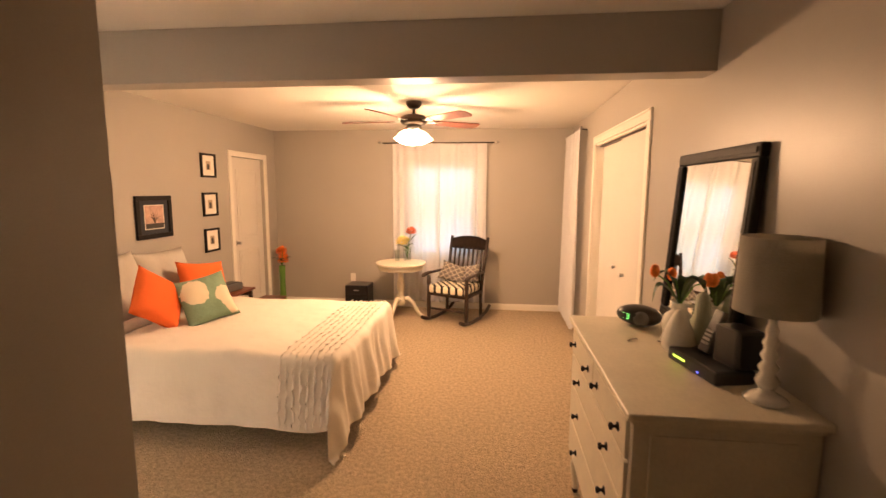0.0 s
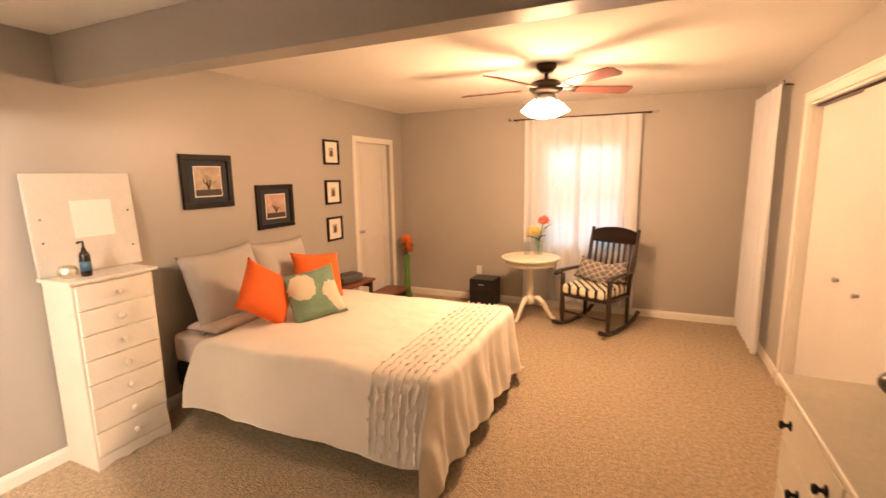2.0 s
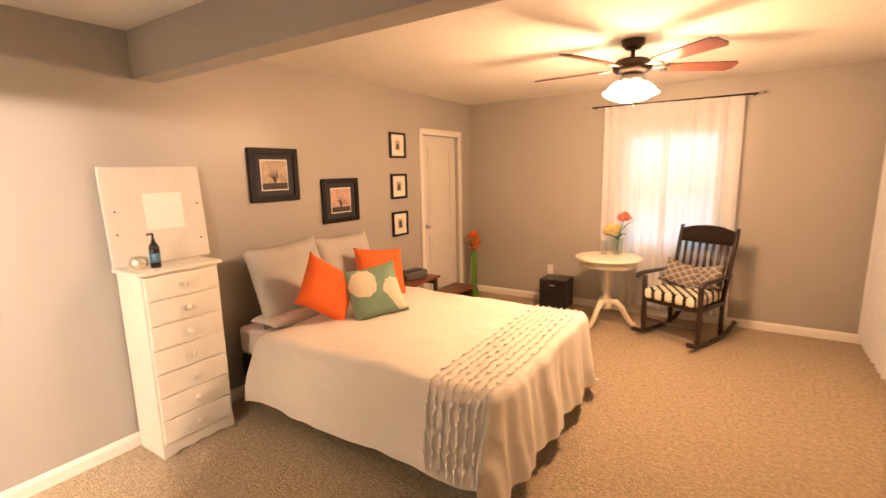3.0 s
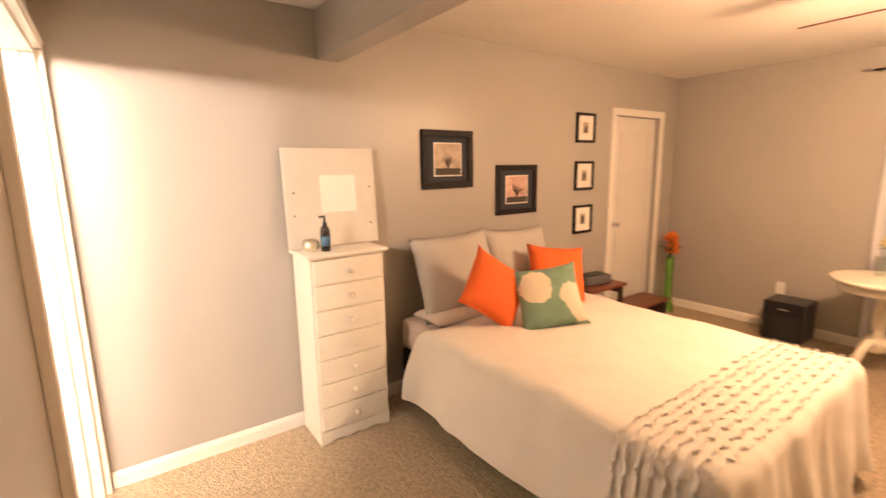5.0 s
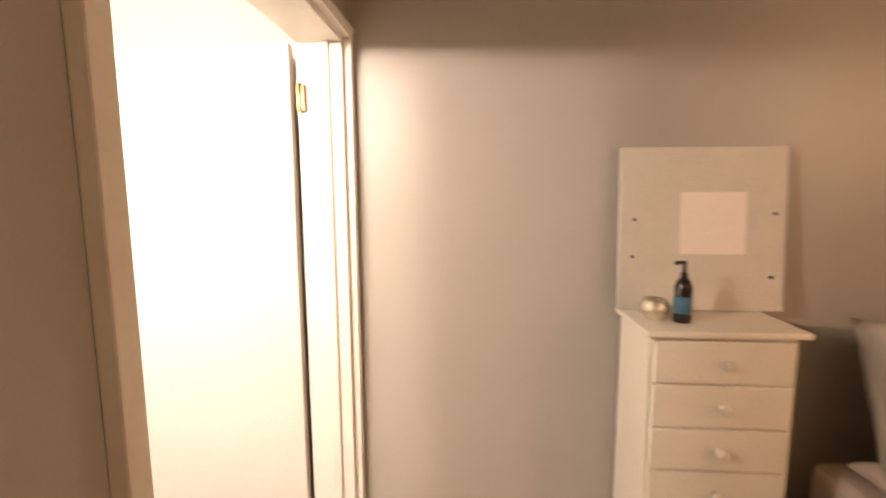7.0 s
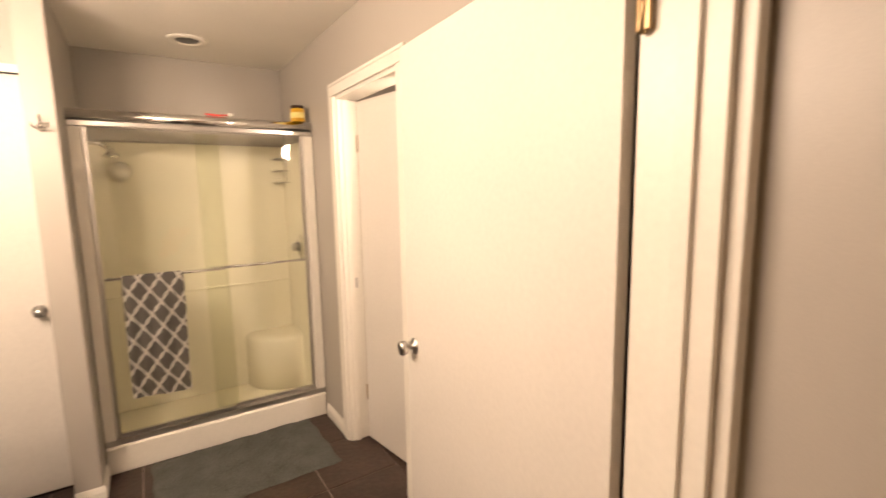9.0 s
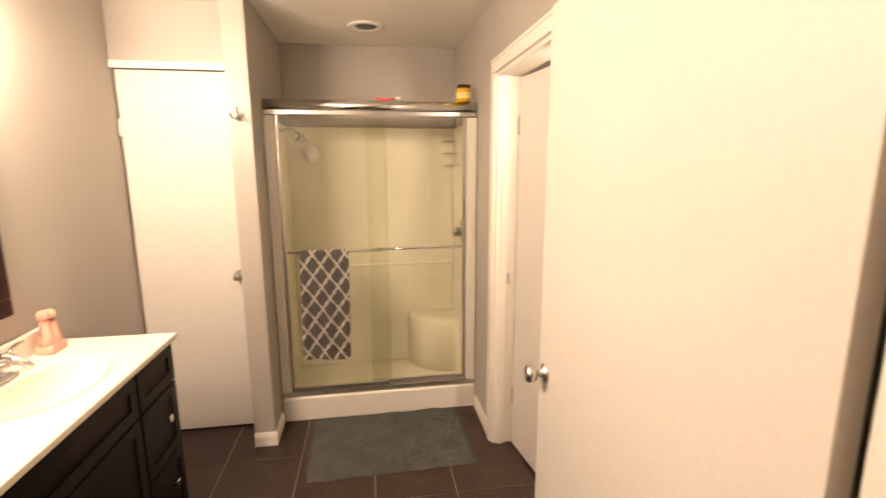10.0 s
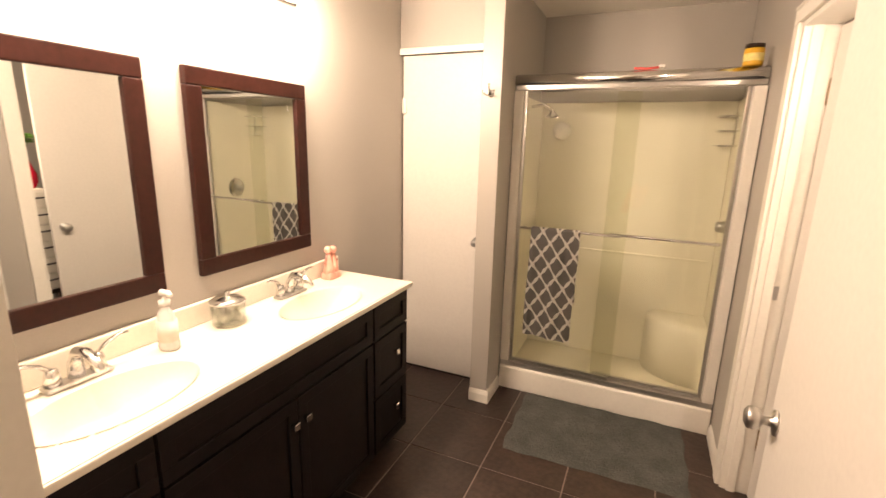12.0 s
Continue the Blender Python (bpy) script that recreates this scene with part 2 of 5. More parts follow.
def blob(m, centre, radius, colour, wob=0.35):
    """A large printed flower."""
    t = m.node_tree
    co, n = t.nodes.new("ShaderNodeTexCoord"), t.nodes.new("ShaderNodeTexNoise")
    n.inputs["Scale"].default_value = 26
    t.links.new(co.outputs["Object"], n.inputs["Vector"])
    sub = t.nodes.new("ShaderNodeVectorMath")
    sub.operation = "SUBTRACT"
    t.links.new(co.outputs["Object"], sub.inputs[0])
    sub.inputs[1].default_value = centre
    flat = t.nodes.new("ShaderNodeVectorMath")
    flat.operation = "MULTIPLY"
    flat.inputs[1].default_value = (1, 0, 1)
    t.links.new(sub.outputs[0], flat.inputs[0])
    ln = t.nodes.new("ShaderNodeVectorMath")
    ln.operation = "LENGTH"
    t.links.new(flat.outputs[0], ln.inputs[0])
    d = mathn(t, "ADD", ln.outputs["Value"], mathn(t, "MULTIPLY", n.outputs[0], wob * radius))
    base_mix(m, mathn(t, "LESS_THAN", d, radius * (1 + wob / 2)), colour)


blob(TEAL, (-0.085, 0, 0.06), 0.10, (0.74, 0.66, 0.50))
blob(TEAL, (0.13, 0, -0.02), 0.085, (0.70, 0.62, 0.48), 0.9)
blob(TEAL, (0.16, 0, -0.12), 0.06, (0.70, 0.62, 0.48), 0.9)

# ---- mesh helpers ----


def bm_box(a, b, bev=0.0, bm=None, seg=2):
    bm = bm or bmesh.new()
    made = bmesh.ops.create_cube(bm, size=1)["verts"]
    for v in made:
        v.co = Vector([a[i] + (b[i] - a[i]) * (v.co[i] + 0.5) for i in range(3)])
    if bev:
        edges = list({e for v in made for e in v.link_edges})
        bmesh.ops.bevel(bm, geom=edges, offset=bev, segments=seg, affect="EDGES", profile=0.6)
    return bm


def bm_lathe(profile, seg=20, bm=None, at=(0, 0, 0), squash=1.0):
    """A turned shape from (radius, height) pairs."""
    bm = bm or bmesh.new()
    rings = []
    for r, z in profile:
        rings.append([bm.verts.new((at[0] + max(r, 1e-4) * math.cos(2 * math.pi * k / seg), at[1] + squash * max(r, 1e-4) * math.sin(2 * math.pi * k / seg), at[2] + z)) for k in range(seg)])
    for p, q in zip(rings, rings[1:]):
        for k in range(seg):
            bm.faces.new((p[k], p[(k + 1) % seg], q[(k + 1) % seg], q[k]))
    bm.faces.new(rings[0][::-1])
    bm.faces.new(rings[-1])
    for f in bm.faces:
        f.smooth = True
    return bm


def bm_tube(points, radius, seg=10, bm=None, flat=1.0):
    """A rod along points; radius may be one number or one for each point."""
    bm = bm or bmesh.new()
    pts = [Vector(p) for p in points]
    rings = []
    for k, p in enumerate(pts):
        d = (pts[min(k + 1, len(pts) - 1)] - pts[max(k - 1, 0)]).normalized()
        side = d.cross(Vector((0, 0, 1)))
        if side.length < 0.05:
            side = d.cross(Vector((0, 1, 0)))
        side.normalize()
        up = side.cross(d)
        r = radius[k] if isinstance(radius, (list, tuple)) else radius
        rings.append([bm.verts.new(p + side * r * math.cos(2 * math.pi * j / seg) + up * r * flat * math.sin(2 * math.pi * j / seg)) for j in range(seg)])
    for p, q in zip(rings, rings[1:]):
        for k in range(seg):
            bm.faces.new((p[k], p[(k + 1) % seg], q[(k + 1) % seg], q[k])).smooth = True
    bm.faces.new(rings[0][::-1])
    bm.faces.new(rings[-1])
    return bm


def bm_grid(fn, nu, nv, bm=None, closed=False):
    """A sheet fn(u, v) with u, v from 0 to 1."""
    bm = bm or bmesh.new()
    vs = [[bm.verts.new(fn(i / nu, j / nv)) for j in range(nv + 1)] for i in range(nu + 1)]
    for i in range(nu):
        for j in range(nv):
            bm.faces.new((vs[i][j], vs[i + 1][j], vs[i + 1][j + 1], vs[i][j + 1])).smooth = True
    return bm


def bm_ball(at, r, bm=None, sub=2, scale=(1, 1, 1)):
    bm = bm or bmesh.new()
    made = bmesh.ops.create_icosphere(bm, subdivisions=sub, radius=r)["verts"]
    for v in made:
        v.co = Vector((v.co.x * scale[0] + at[0], v.co.y * scale[1] + at[1], v.co.z * scale[2] + at[2]))
    for f in bm.faces:
        f.smooth = True
    return bm


def mesh_of(name, bm, mat):
    bmesh.ops.recalc_face_normals(bm, faces=bm.faces)
    me = bpy.data.meshes.new(name)
    bm.to_mesh(me)
    bm.free()
    me.materials.append(mat)
    return me


def part(name, bm, mat, parent, label=""):
    ob = new(name, mesh_of(name, bm, mat))
    ob.parent = parent
    return tagged(ob, label)


def thing(name, label, category, m=None, group="", kind=""):
    ob = new(name)
    ob.empty_display_size = 0.05
    if m is not None:
        ob.matrix_basis = m
    return tagged(ob, label, category, group, kind)


def solid(name, bm, mat, label, category, group="", kind="", m=None):
    ob = new(name, mesh_of(name, bm, mat))
    if m is not None:
        ob.matrix_basis = m
    return tagged(ob, label, category, group, kind)


def structure(name, bm, mat, label="", category=""):
    return tagged(new(name, mesh_of(name, bm, mat)), label, category, kind="structure")


def wall_with_holes(axis, p0, p1, a0, a1, z0, z1, holes=()):
    """A thick wall between p0 and p1 on one axis, with rectangular openings (a, b, low, high)."""
    bm = bmesh.new()

    def put(a, b, lo, hi):
        if b - a > 1e-4 and hi - lo > 1e-4:
            bm_box((p0, a, lo), (p1, b, hi), bm=bm) if axis == "x" else bm_box((a, p0, lo), (b, p1, hi), bm=bm)
    at = a0
    for a, b, lo, hi in sorted(holes):
        put(at, a, z0, z1)
        put(a, b, z0, lo)
        put(a, b, hi, z1)
        at = b
    put(at, a1, z0, z1)
    return bm

# ---- structure ----
L, R, F, C = -3.01, 1.06, 6.39, 2.44
DW0, DW1 = 1.04, 1.20
OX0, OX1 = -2.965, -1.86
structure("floor", bm_box((-3.2, 1.09, -0.06), (1.25, F + 0.15, 0)), CARPET, "beige shag carpet over the bedroom floor", "carpet")
structure("floor_2", bm_box((-0.99, -1.4, -0.06), (1.25, 1.088, 0)), CARPET, "beige carpet in the entry", "carpet")
structure("wall_left", wall_with_holes("x", L - 0.15, L, DW0, F + 0.15, 0, C, [(5.30, 6.06, 0, 2.02)]), PAINT, "taupe grey painted wall with satin sheen", "wall")
structure("wall_far", wall_with_holes("y", F, F + 0.15, L, R + 0.2, 0, C, [(-1.10, -0.18, 0.72, 1.98)]), PAINT, "taupe grey painted window wall", "wall")
structure("wall_right", wall_with_holes("x", R, R + 0.2, 2.43, F, 0, C, [(3.34, 4.90, 0, 2.09)]), PAINT, "taupe grey painted closet wall", "wall")
structure("wall_entry_right", bm_box((R, -1.4, 0), (R + 0.19, 2.43, C)), PAINT, "taupe grey painted wall behind the dresser", "wall")
structure("wall_bath_door", wall_with_holes("y", DW0, DW1, L, -1.0, 0, C, [(OX0, OX1, 0, 2.07)]), PAINT, "taupe grey painted wall with the bathroom doorway", "wall")
structure("wall_vanity", bm_box((-0.999, DW0 - 0.0005, 0), (-0.735, 1.073, C), bm=bm_box((-1.13, -2.25, 0), (-0.735, DW0 - 0.0005, C))), PAINT, "grey painted bathroom wall behind the vanity", "wall")
structure("wall_entry_back", bm_box((-0.733, -1.4, 0), (R - 0.001, -1.25, C)), PAINT, "taupe grey painted entry wall", "wall")
structure("ceiling", bm_box((-5.2, -2.4, C), (1.3, F + 0.15, C + 0.1)), CEIL, "white lightly textured ceiling", "ceiling")
structure("beam", bm_box((L + 0.001, 2.43, 2.175), (R - 0.001, 2.57, C - 0.001), 0.004), PAINT, "taupe grey painted dropped beam under the ceiling", "beam")
# bathroom shell
structure("wall_bath_side", wall_with_holes("x", -3.22, -3.10, -2.25, 1.018, 0, C, [(-0.96, -0.20, 0, 2.06)]), PAINT, "grey painted bathroom side wall", "wall")
structure("wall_shower_back", bm_box((-3.098, -2.25, 0), (-1.132, -2.11, C)), PAINT, "grey painted wall over the shower", "wall")
structure("wall_linen", bm_box((-1.744, -1.48, 2.115), (-1.132, -1.34, C)), PAINT, "grey painted wall over the linen closet door", "wall")
structure("wall_pillar", bm_box((-1.856, -2.10, 0), (-1.744, -1.14, C), 0.003), PAINT, "grey painted end of the shower partition wall", "wall")
structure("wall_side_room_back", bm_box((-5.0, -2.25, 0), (-4.88, 1.1, C)), PAINT, "grey painted side room wall", "wall")
structure("wall_side_room_end", bm_box((-4.878, 0.9, 0), (-3.222, 1.018, C)), PAINT, "grey painted side room wall", "wall")
structure("wall_side_room_far", bm_box((-4.878, -2.25, 0), (-3.222, -2.10, C)), PAINT, "grey painted side room wall", "wall")
# closed boxes behind closets and doors
structure("wall_closet_back", bm_box((R + 0.62, 2.9, 0), (R + 0.7, 5.3, C)), PAINT, "plain closet back wall", "wall")


def baseboard(axis, p, a, b, side, name="baseboard"):
    """A skirting board 85 mm high with a moulded top."""
    prof = [(0, 0), (0.014, 0), (0.014, 0.06), (0.009, 0.075), (0.005, 0.085), (0, 0.085)]
    bm = bmesh.new()
    rows = []
    for end in (a, b):
        rows.append([bm.verts.new((p + side * d, end, z) if axis == "x" else (end, p + side * d, z)) for d, z in prof])
    n = len(prof)
    for k in range(n):
        bm.faces.new((rows[0][k], rows[0][(k + 1) % n], rows[1][(k + 1) % n], rows[1][k]))
    bm.faces.new(rows[0])
    bm.faces.new(rows[1][::-1])
    return structure(name, bm, TRIM, "white painted baseboard along the wall", "baseboard")


baseboard("x", L, 1.235, 5.23, 1)
baseboard("x", L, 6.13, F, 1)
baseboard("y", F, L + 0.015, R - 0.015, -1)
baseboard("x", R, 5.02, F - 0.015, -1)
baseboard("x", R, 2.44, 3.27, -1)
baseboard("y", DW1, -1.815, -1.0, 1)
baseboard("x", -1.856, -1.36, -1.14, -1)
baseboard("y", -1.14, -1.87, -1.744, 1)
baseboard("x", -3.10, -1.36, -1.04, 1)
baseboard("x", -3.10, -0.125, 1.035, 1)


def casing(axis, p, a, b, top, side, w=0.07, t=0.018, name="trim"):
    """A door casing of two uprights and a head, with a rounded inner step."""
    ob = thing(name, "white painted door casing round the opening", "door trim", kind="structure")

    def bar(a0, a1, z0, z1, d):
        lo, hi = sorted((p, p + side * d))
        return bm_box((lo, a0, z0), (hi, a1, z1), 0.004) if axis == "x" else bm_box((a0, lo, z0), (a1, hi, z1), 0.004)
    for a0, a1 in ((a - w, a), (b, b + w)):
        part("upright", bar(a0, a1, 0, top - 0.001, t), TRIM, ob)
    part("head", bar(a - w, b + w, top, top + w, t), TRIM, ob)
    part("head_bead", bar(a - w + 0.012, b + w - 0.012, top + w - 0.02, top + w - 0.006, t + 0.006), TRIM, ob)
    return ob


def jamb(axis, p0, p1, a, b, top, name="door_frame", t=0.02):
    ob = thing(name, "white painted door jamb lining the opening", "door frame", kind="structure")

    def bar(a0, a1, z0, z1, q0=p0, q1=p1):
        return bm_box((q0, a0, z0), (q1, a1, z1), 0.002) if axis == "x" else bm_box((a0, q0, z0), (a1, q1, z1), 0.002)
    part("side", bar(a, a + t, 0, top - t), TRIM, ob)
    part("side", bar(b - t, b, 0, top - t), TRIM, ob)
    part("head", bar(a, b, top - t, top), TRIM, ob)
    mid = (p0 + p1) / 2
    part("stop", bar(a + t, a + t + 0.012, 0, top - t, mid, mid + 0.035), TRIM, ob)
    part("stop", bar(b - t - 0.012, b - t, 0, top - t, mid, mid + 0.035), TRIM, ob)
    return ob


casing("x", L, 5.30, 6.06, 2.02, 1, 0.065)
casing("x", R, 3.34, 4.90, 2.09, -1, 0.075)
casing("y", DW1, OX0, OX1, 2.07, 1, 0.04, 0.03)
jamb("y", DW0, DW1 + 0.002, OX0, OX1, 2.07)
casing("x", -3.10, -0.96, -0.20, 2.06, 1)
side_jamb = jamb("x", -3.22, -3.098, -0.96, -0.20, 2.06)
part("strike_plate", bm_box((-3.18, -0.940, 0.96), (-3.15, -0.938, 1.02)), STEEL, side_jamb, "small steel strike plate")
structure("trim", bm_box((-1.742, -1.339, 2.100), (-1.132, -1.325, 2.138), 0.004), TRIM, "narrow white head trim over the linen closet door", "door trim")


def knob(parent, at, direction, mat=STEEL, r=0.028):
    """A round door knob on a rose; direction is a unit vector out of the door."""
    prof = [(0.031, 0), (0.031, 0.006), (0.012, 0.010), (0.011, 0.028), (r * 0.85, 0.036), (r, 0.048), (r * 0.95, 0.060), (r * 0.55, 0.066), (0.006, 0.067)]
    bm = bm_lathe(prof, 18)
    turn = Vector((0, 0, 1)).rotation_difference(Vector(direction)).to_matrix().to_4x4()
    bm.transform(Matrix.Translation(at) @ turn)
    return part("door_knob", bm, mat, parent, "polished metal knob")


def hinge(parent, at, size=(0.03, 0.008, 0.09), mat=BRASS, label="dull brass hinge"):
    bm = bm_box([at[i] - size[i] / 2 for i in range(3)], [at[i] + size[i] / 2 for i in range(3)], 0.002)
    bm_lathe([(0.007, -0.05), (0.007, 0.05)], 8, bm, at)
    return part("hinge", bm, mat, parent, label)


# bathroom door, swung into the bathroom against the side wall
door = thing("door_1", "plain white flush bathroom door standing wide open", "door", pose(-2.945, 1.055, 0, 0, 0, -92.6), kind="structure")
part("leaf", bm_box((0.036, -0.018, 0.012), (1.005, 0.018, 2.045), 0.003), DOORP, door)
knob(door, (0.945, 0.018, 0.945), (0, 1, 0))
knob(door, (0.945, -0.018, 0.945), (0, -1, 0))
part("latch_plate", bm_box((1.004, -0.011, 0.915), (1.007, 0.011, 0.975)), STEEL, door)
for z in (0.27, 1.86):
    hinge(door, (0.0, 0.012, z))

# left closet door, closed, two moulded panels
door = thing("door_2", "closed cream white two-panel door beside the bed", "door", kind="structure")
part("leaf", bm_box((L - 0.075, 5.305, 0.012), (L - 0.04, 6.055, 2.015), 0.002), DOORP, door)
for z0, z1 in ((0.20, 0.88), (1.02, 1.88)):
    bm = bmesh.new()
    for a, b, lo, hi in ((5.45, 5.94, z0, z0 + 0.025), (5.45, 5.94, z1 - 0.025, z1), (5.45, 5.475, z0 + 0.026, z1 - 0.026), (5.915, 5.94, z0 + 0.026, z1 - 0.026)):
        bm_box((L - 0.041, a, lo), (L - 0.030, b, hi), 0.004, bm)
    part("moulding", bm, DOORP, door)
    part("panel", bm_box((L - 0.041, 5.51, z0 + 0.06), (L - 0.034, 5.88, z1 - 0.06), 0.005), DOORP, door)
knob(door, (L - 0.04, 5.40, 0.98), (1, 0, 0), STEEL, 0.02)
structure("wall_closet_left_back", bm_box((L - 0.16, 5.2, 0), (L - 0.152, 6.2, C)), PAINT, "plain closet back", "wall")

# sliding closet doors
closet = thing("door_3", "pair of closed plain white sliding closet doors", "closet door", kind="structure")
part("leaf", bm_box((R + 0.035, 3.365, 0.015), (R + 0.065, 4.13, 2.06), 0.003), DOORP, closet)
part("leaf", bm_box((R + 0.068, 4.09, 0.015), (R + 0.098, 4.875, 2.06), 0.003), DOORP, closet)
part("track", bm_box((R + 0.03, 3.36, 2.062), (R + 0.11, 4.88, 2.088)), BRONZE, closet, "dark metal track")
for y, x in ((3.86, R + 0.035), (4.26, R + 0.068)):
    bm = bm_lathe([(0.012, 0), (0.010, 0.012), (0.017, 0.020), (0.014, 0.028), (0.004, 0.03)], 14)
    bm.transform(Matrix.Translation((x, y, 0.98)) @ pose(0, 0, 0, 0, -90, 0))
    part("pull_knob", bm, STEEL, closet, "small metal pull knob")
jamb("x", R, R + 0.2, 3.34, 4.90, 2.09, "door_frame", 0.015)

# linen closet door in the bathroom
linen = thing("door_4", "closed plain white flush linen closet door", "door", kind="structure")
part("leaf", bm_box((-1.742, -1.395, 0.022), (-1.140, -1.36, 2.098), 0.003), DOORP, linen)
knob(linen, (-1.675, -1.36, 0.97), (0, 1, 0), STEEL, 0.022)
for z in (0.3, 1.80):
    hinge(linen, (-1.150, -1.352, z), mat=TRIM, label="hinge painted over in white")
structure("wall_linen_back", bm_box((-1.742, -2.1, 0), (-1.132, -1.482, C)), PAINT, "plain closed linen closet", "wall")
# solid dark strip in place of the shade in the gap below the leaf
structure("threshold", bm_box((-1.742, -1.44, 0.0), (-1.135, -1.37, 0.018)), DIM, "near-black strip for the shaded gap under the linen closet door", "threshold")

# side room door, ajar into the side room
door = thing("door_5", "plain white flush door standing ajar in the side room", "door", pose(-3.225, -0.93, 0, 0, 0, 98), kind="structure")
part("leaf", bm_box((0.005, -0.018, 0.012), (0.565, 0.018, 2.03), 0.003), DOORP, door)
knob(door, (0.495, -0.018, 0.955), (0, -1, 0))
hinge(door, (0.0, -0.012, 1.8))
hinge(door, (0.0, -0.012, 0.3))


def window(name, m, w, z0, z1):
    """A double-hung sash window set in the wall; local x along the wall, y outwards."""
    ob = thing(name, "white double-hung window behind sheer curtains", "window", m, kind="structure")
    for a, b in ((0, 0.05), (w - 0.05, w)):
        part("window_frame", bm_box((a, 0.04, z0), (b, 0.11, z1), 0.004), TRIM, ob)
    mid = (z0 + z1) / 2
    for lo, hi in ((z0, z0 + 0.06), (mid - 0.025, mid + 0.025), (z1 - 0.05, z1)):
        part("sash_rail", bm_box((0.05, 0.05, lo), (w - 0.05, 0.10, hi), 0.004), TRIM, ob)
    for lo, hi in ((z0 + 0.06, mid - 0.025), (mid + 0.025, z1 - 0.05)):
        pane = part("pane", bm_box((0.05, 0.073, lo), (w - 0.05, 0.077, hi)), GLASS, ob)
        pane.visible_shadow = False
    part("window_sill", bm_box((-0.04, -0.05, z0 - 0.03), (w + 0.04, 0.04, z0), 0.006), TRIM, ob)
    return ob


window("window_1", pose(-1.10, F, 0), 0.92, 0.72, 1.98)

# bright garden and sky seen through the sheers
GARDEN = bpy.data.materials.new("bright_garden")
GARDEN.use_nodes = True
gt = GARDEN.node_tree
gp = principled(GARDEN)
gn, gc, gr = gt.nodes.new("ShaderNodeTexNoise"), gt.nodes.new("ShaderNodeTexCoord"), gt.nodes.new("ShaderNodeValToRGB")
gn.inputs["Scale"].default_value, gn.inputs["Detail"].default_value = 1.3, 5
gt.links.new(gc.outputs["Object"], gn.inputs["Vector"])
gt.links.new(gn.outputs[0], gr.inputs[0])
gr.color_ramp.elements[0].position, gr.color_ramp.elements[0].color = 0.40, (0.24, 0.42, 0.30, 1)
gr.color_ramp.elements[1].position, gr.color_ramp.elements[1].color = 0.58, (0.52, 0.68, 1.0, 1)
gt.links.new(gr.outputs[0], gp.inputs["Base Color"])
gt.links.new(gr.outputs[0], gp.inputs["Emission Color"])
gp.inputs["Emission Strength"].default_value = 2.9
structure("backdrop", bm_box((-6, 9.4, -1), (5, 9.45, 5)), GARDEN, "bright garden greenery and sky outside", "backdrop")
structure("ground", bm_box((-8, F + 0.16, -0.3), (8, 9.39, -0.2)), LEAF, "lawn outside the window", "ground")

# ---- bedroom ----
BX0, BX1, BY0, BY1, BZ = -2.95, -0.93, 2.86, 4.22, 0.585

bed = thing("bed", "queen bed with mattress and box spring on a dark frame", "bed")
part("mattress", bm_box((BX0, BY0 + 0.02, 0.36), (BX1, BY1 - 0.02, BZ - 0.02), 0.05, seg=4), SHEET, bed, "mattress in a pale sheet")
# box spring blackened in colour to stand for the shade below the mattress
part("box_spring", bm_box((BX0, BY0 + 0.03, 0.18), (BX1 - 0.01, BY1 - 0.03, 0.355), 0.02), DIM, bed, "box spring coloured near-black for the shade under the mattress")
part("bed_frame", bm_box((BX0 + 0.02, BY0 + 0.06, 0.13), (BX1 - 0.06, BY1 - 0.06, 0.178), 0.004), BLACKF, bed)
for x in (-2.8, -1.15):
    for y in (BY0 + 0.12, BY1 - 0.12):
        leg = part("leg", bm_tube([(x, y, 0.05), (x, y, 0.13)], 0.018), BLACKF, bed)
        part("caster", bm_ball((x, y, 0.025), 0.025, sub=2, scale=(1, 0.6, 1)), STEEL, leg)


def wob(x, y, s, seed=0.0):
    return noise.noise(Vector((x * s, y * s, seed)))


def duvet_at(s, t):
    """The draped cover: s along the bed, t across it; past the mattress it hangs."""
    a, b, c = max(0.0, s - BX1), max(0.0, BY0 - t), max(0.0, t - BY1)
    side = max(b, c)
    hang = math.sqrt(a * a + side * side)
    top = BZ + 0.018 + 0.018 * wob(s, t, 2.2) + 0.009 * wob(s, t, 6, 3) + 0.003 * wob(s, t, 17, 9)
    x, y = min(s, BX1), min(max(t, BY0), BY1)
    if hang > 0:
        r = 0.07
        da, db = a / hang, (b - c) / hang
        bend = min(hang / (r * 1.57), 1.0) * 1.57
        out = r * math.sin(bend) + max(0, hang - r * 1.57) * 0.14
        down = r * (1 - math.cos(bend)) + max(0, hang - r * 1.57) * 0.985
        fold = min(1, hang / 0.35)
        z = top - down
        floor_z = 0.012 + 0.012 * (1 + wob(s, t, 9, 5))
        if z < floor_z:
            out += (floor_z - z) * 0.75
            z = floor_z
        if a > side:
            out += fold * (0.022 * math.sin(t * 15 + 3 * wob(s, t, 2, 8)) + 0.008 * math.sin(t * 41 + 4 * wob(s, t, 3, 4)))
        else:
            out += fold * (0.014 * math.sin(s * 9 + 3 * wob(s, t, 1.5, 2)) + 0.012 * wob(s, t, 6, 1))
        # the loose cloth at the two foot corners swings out into a long point
        loose = fold * min(a, side) / (max(a, side) + 1e-6)
        return Vector((x + da * out - 0.05 * loose, y - db * out - math.copysign(0.13, db) * loose, z))
    return Vector((x, y, top))


S0, S1, T0, T1 = -2.56, BX1 + 0.53, BY0 - 0.50, BY1 + 0.45


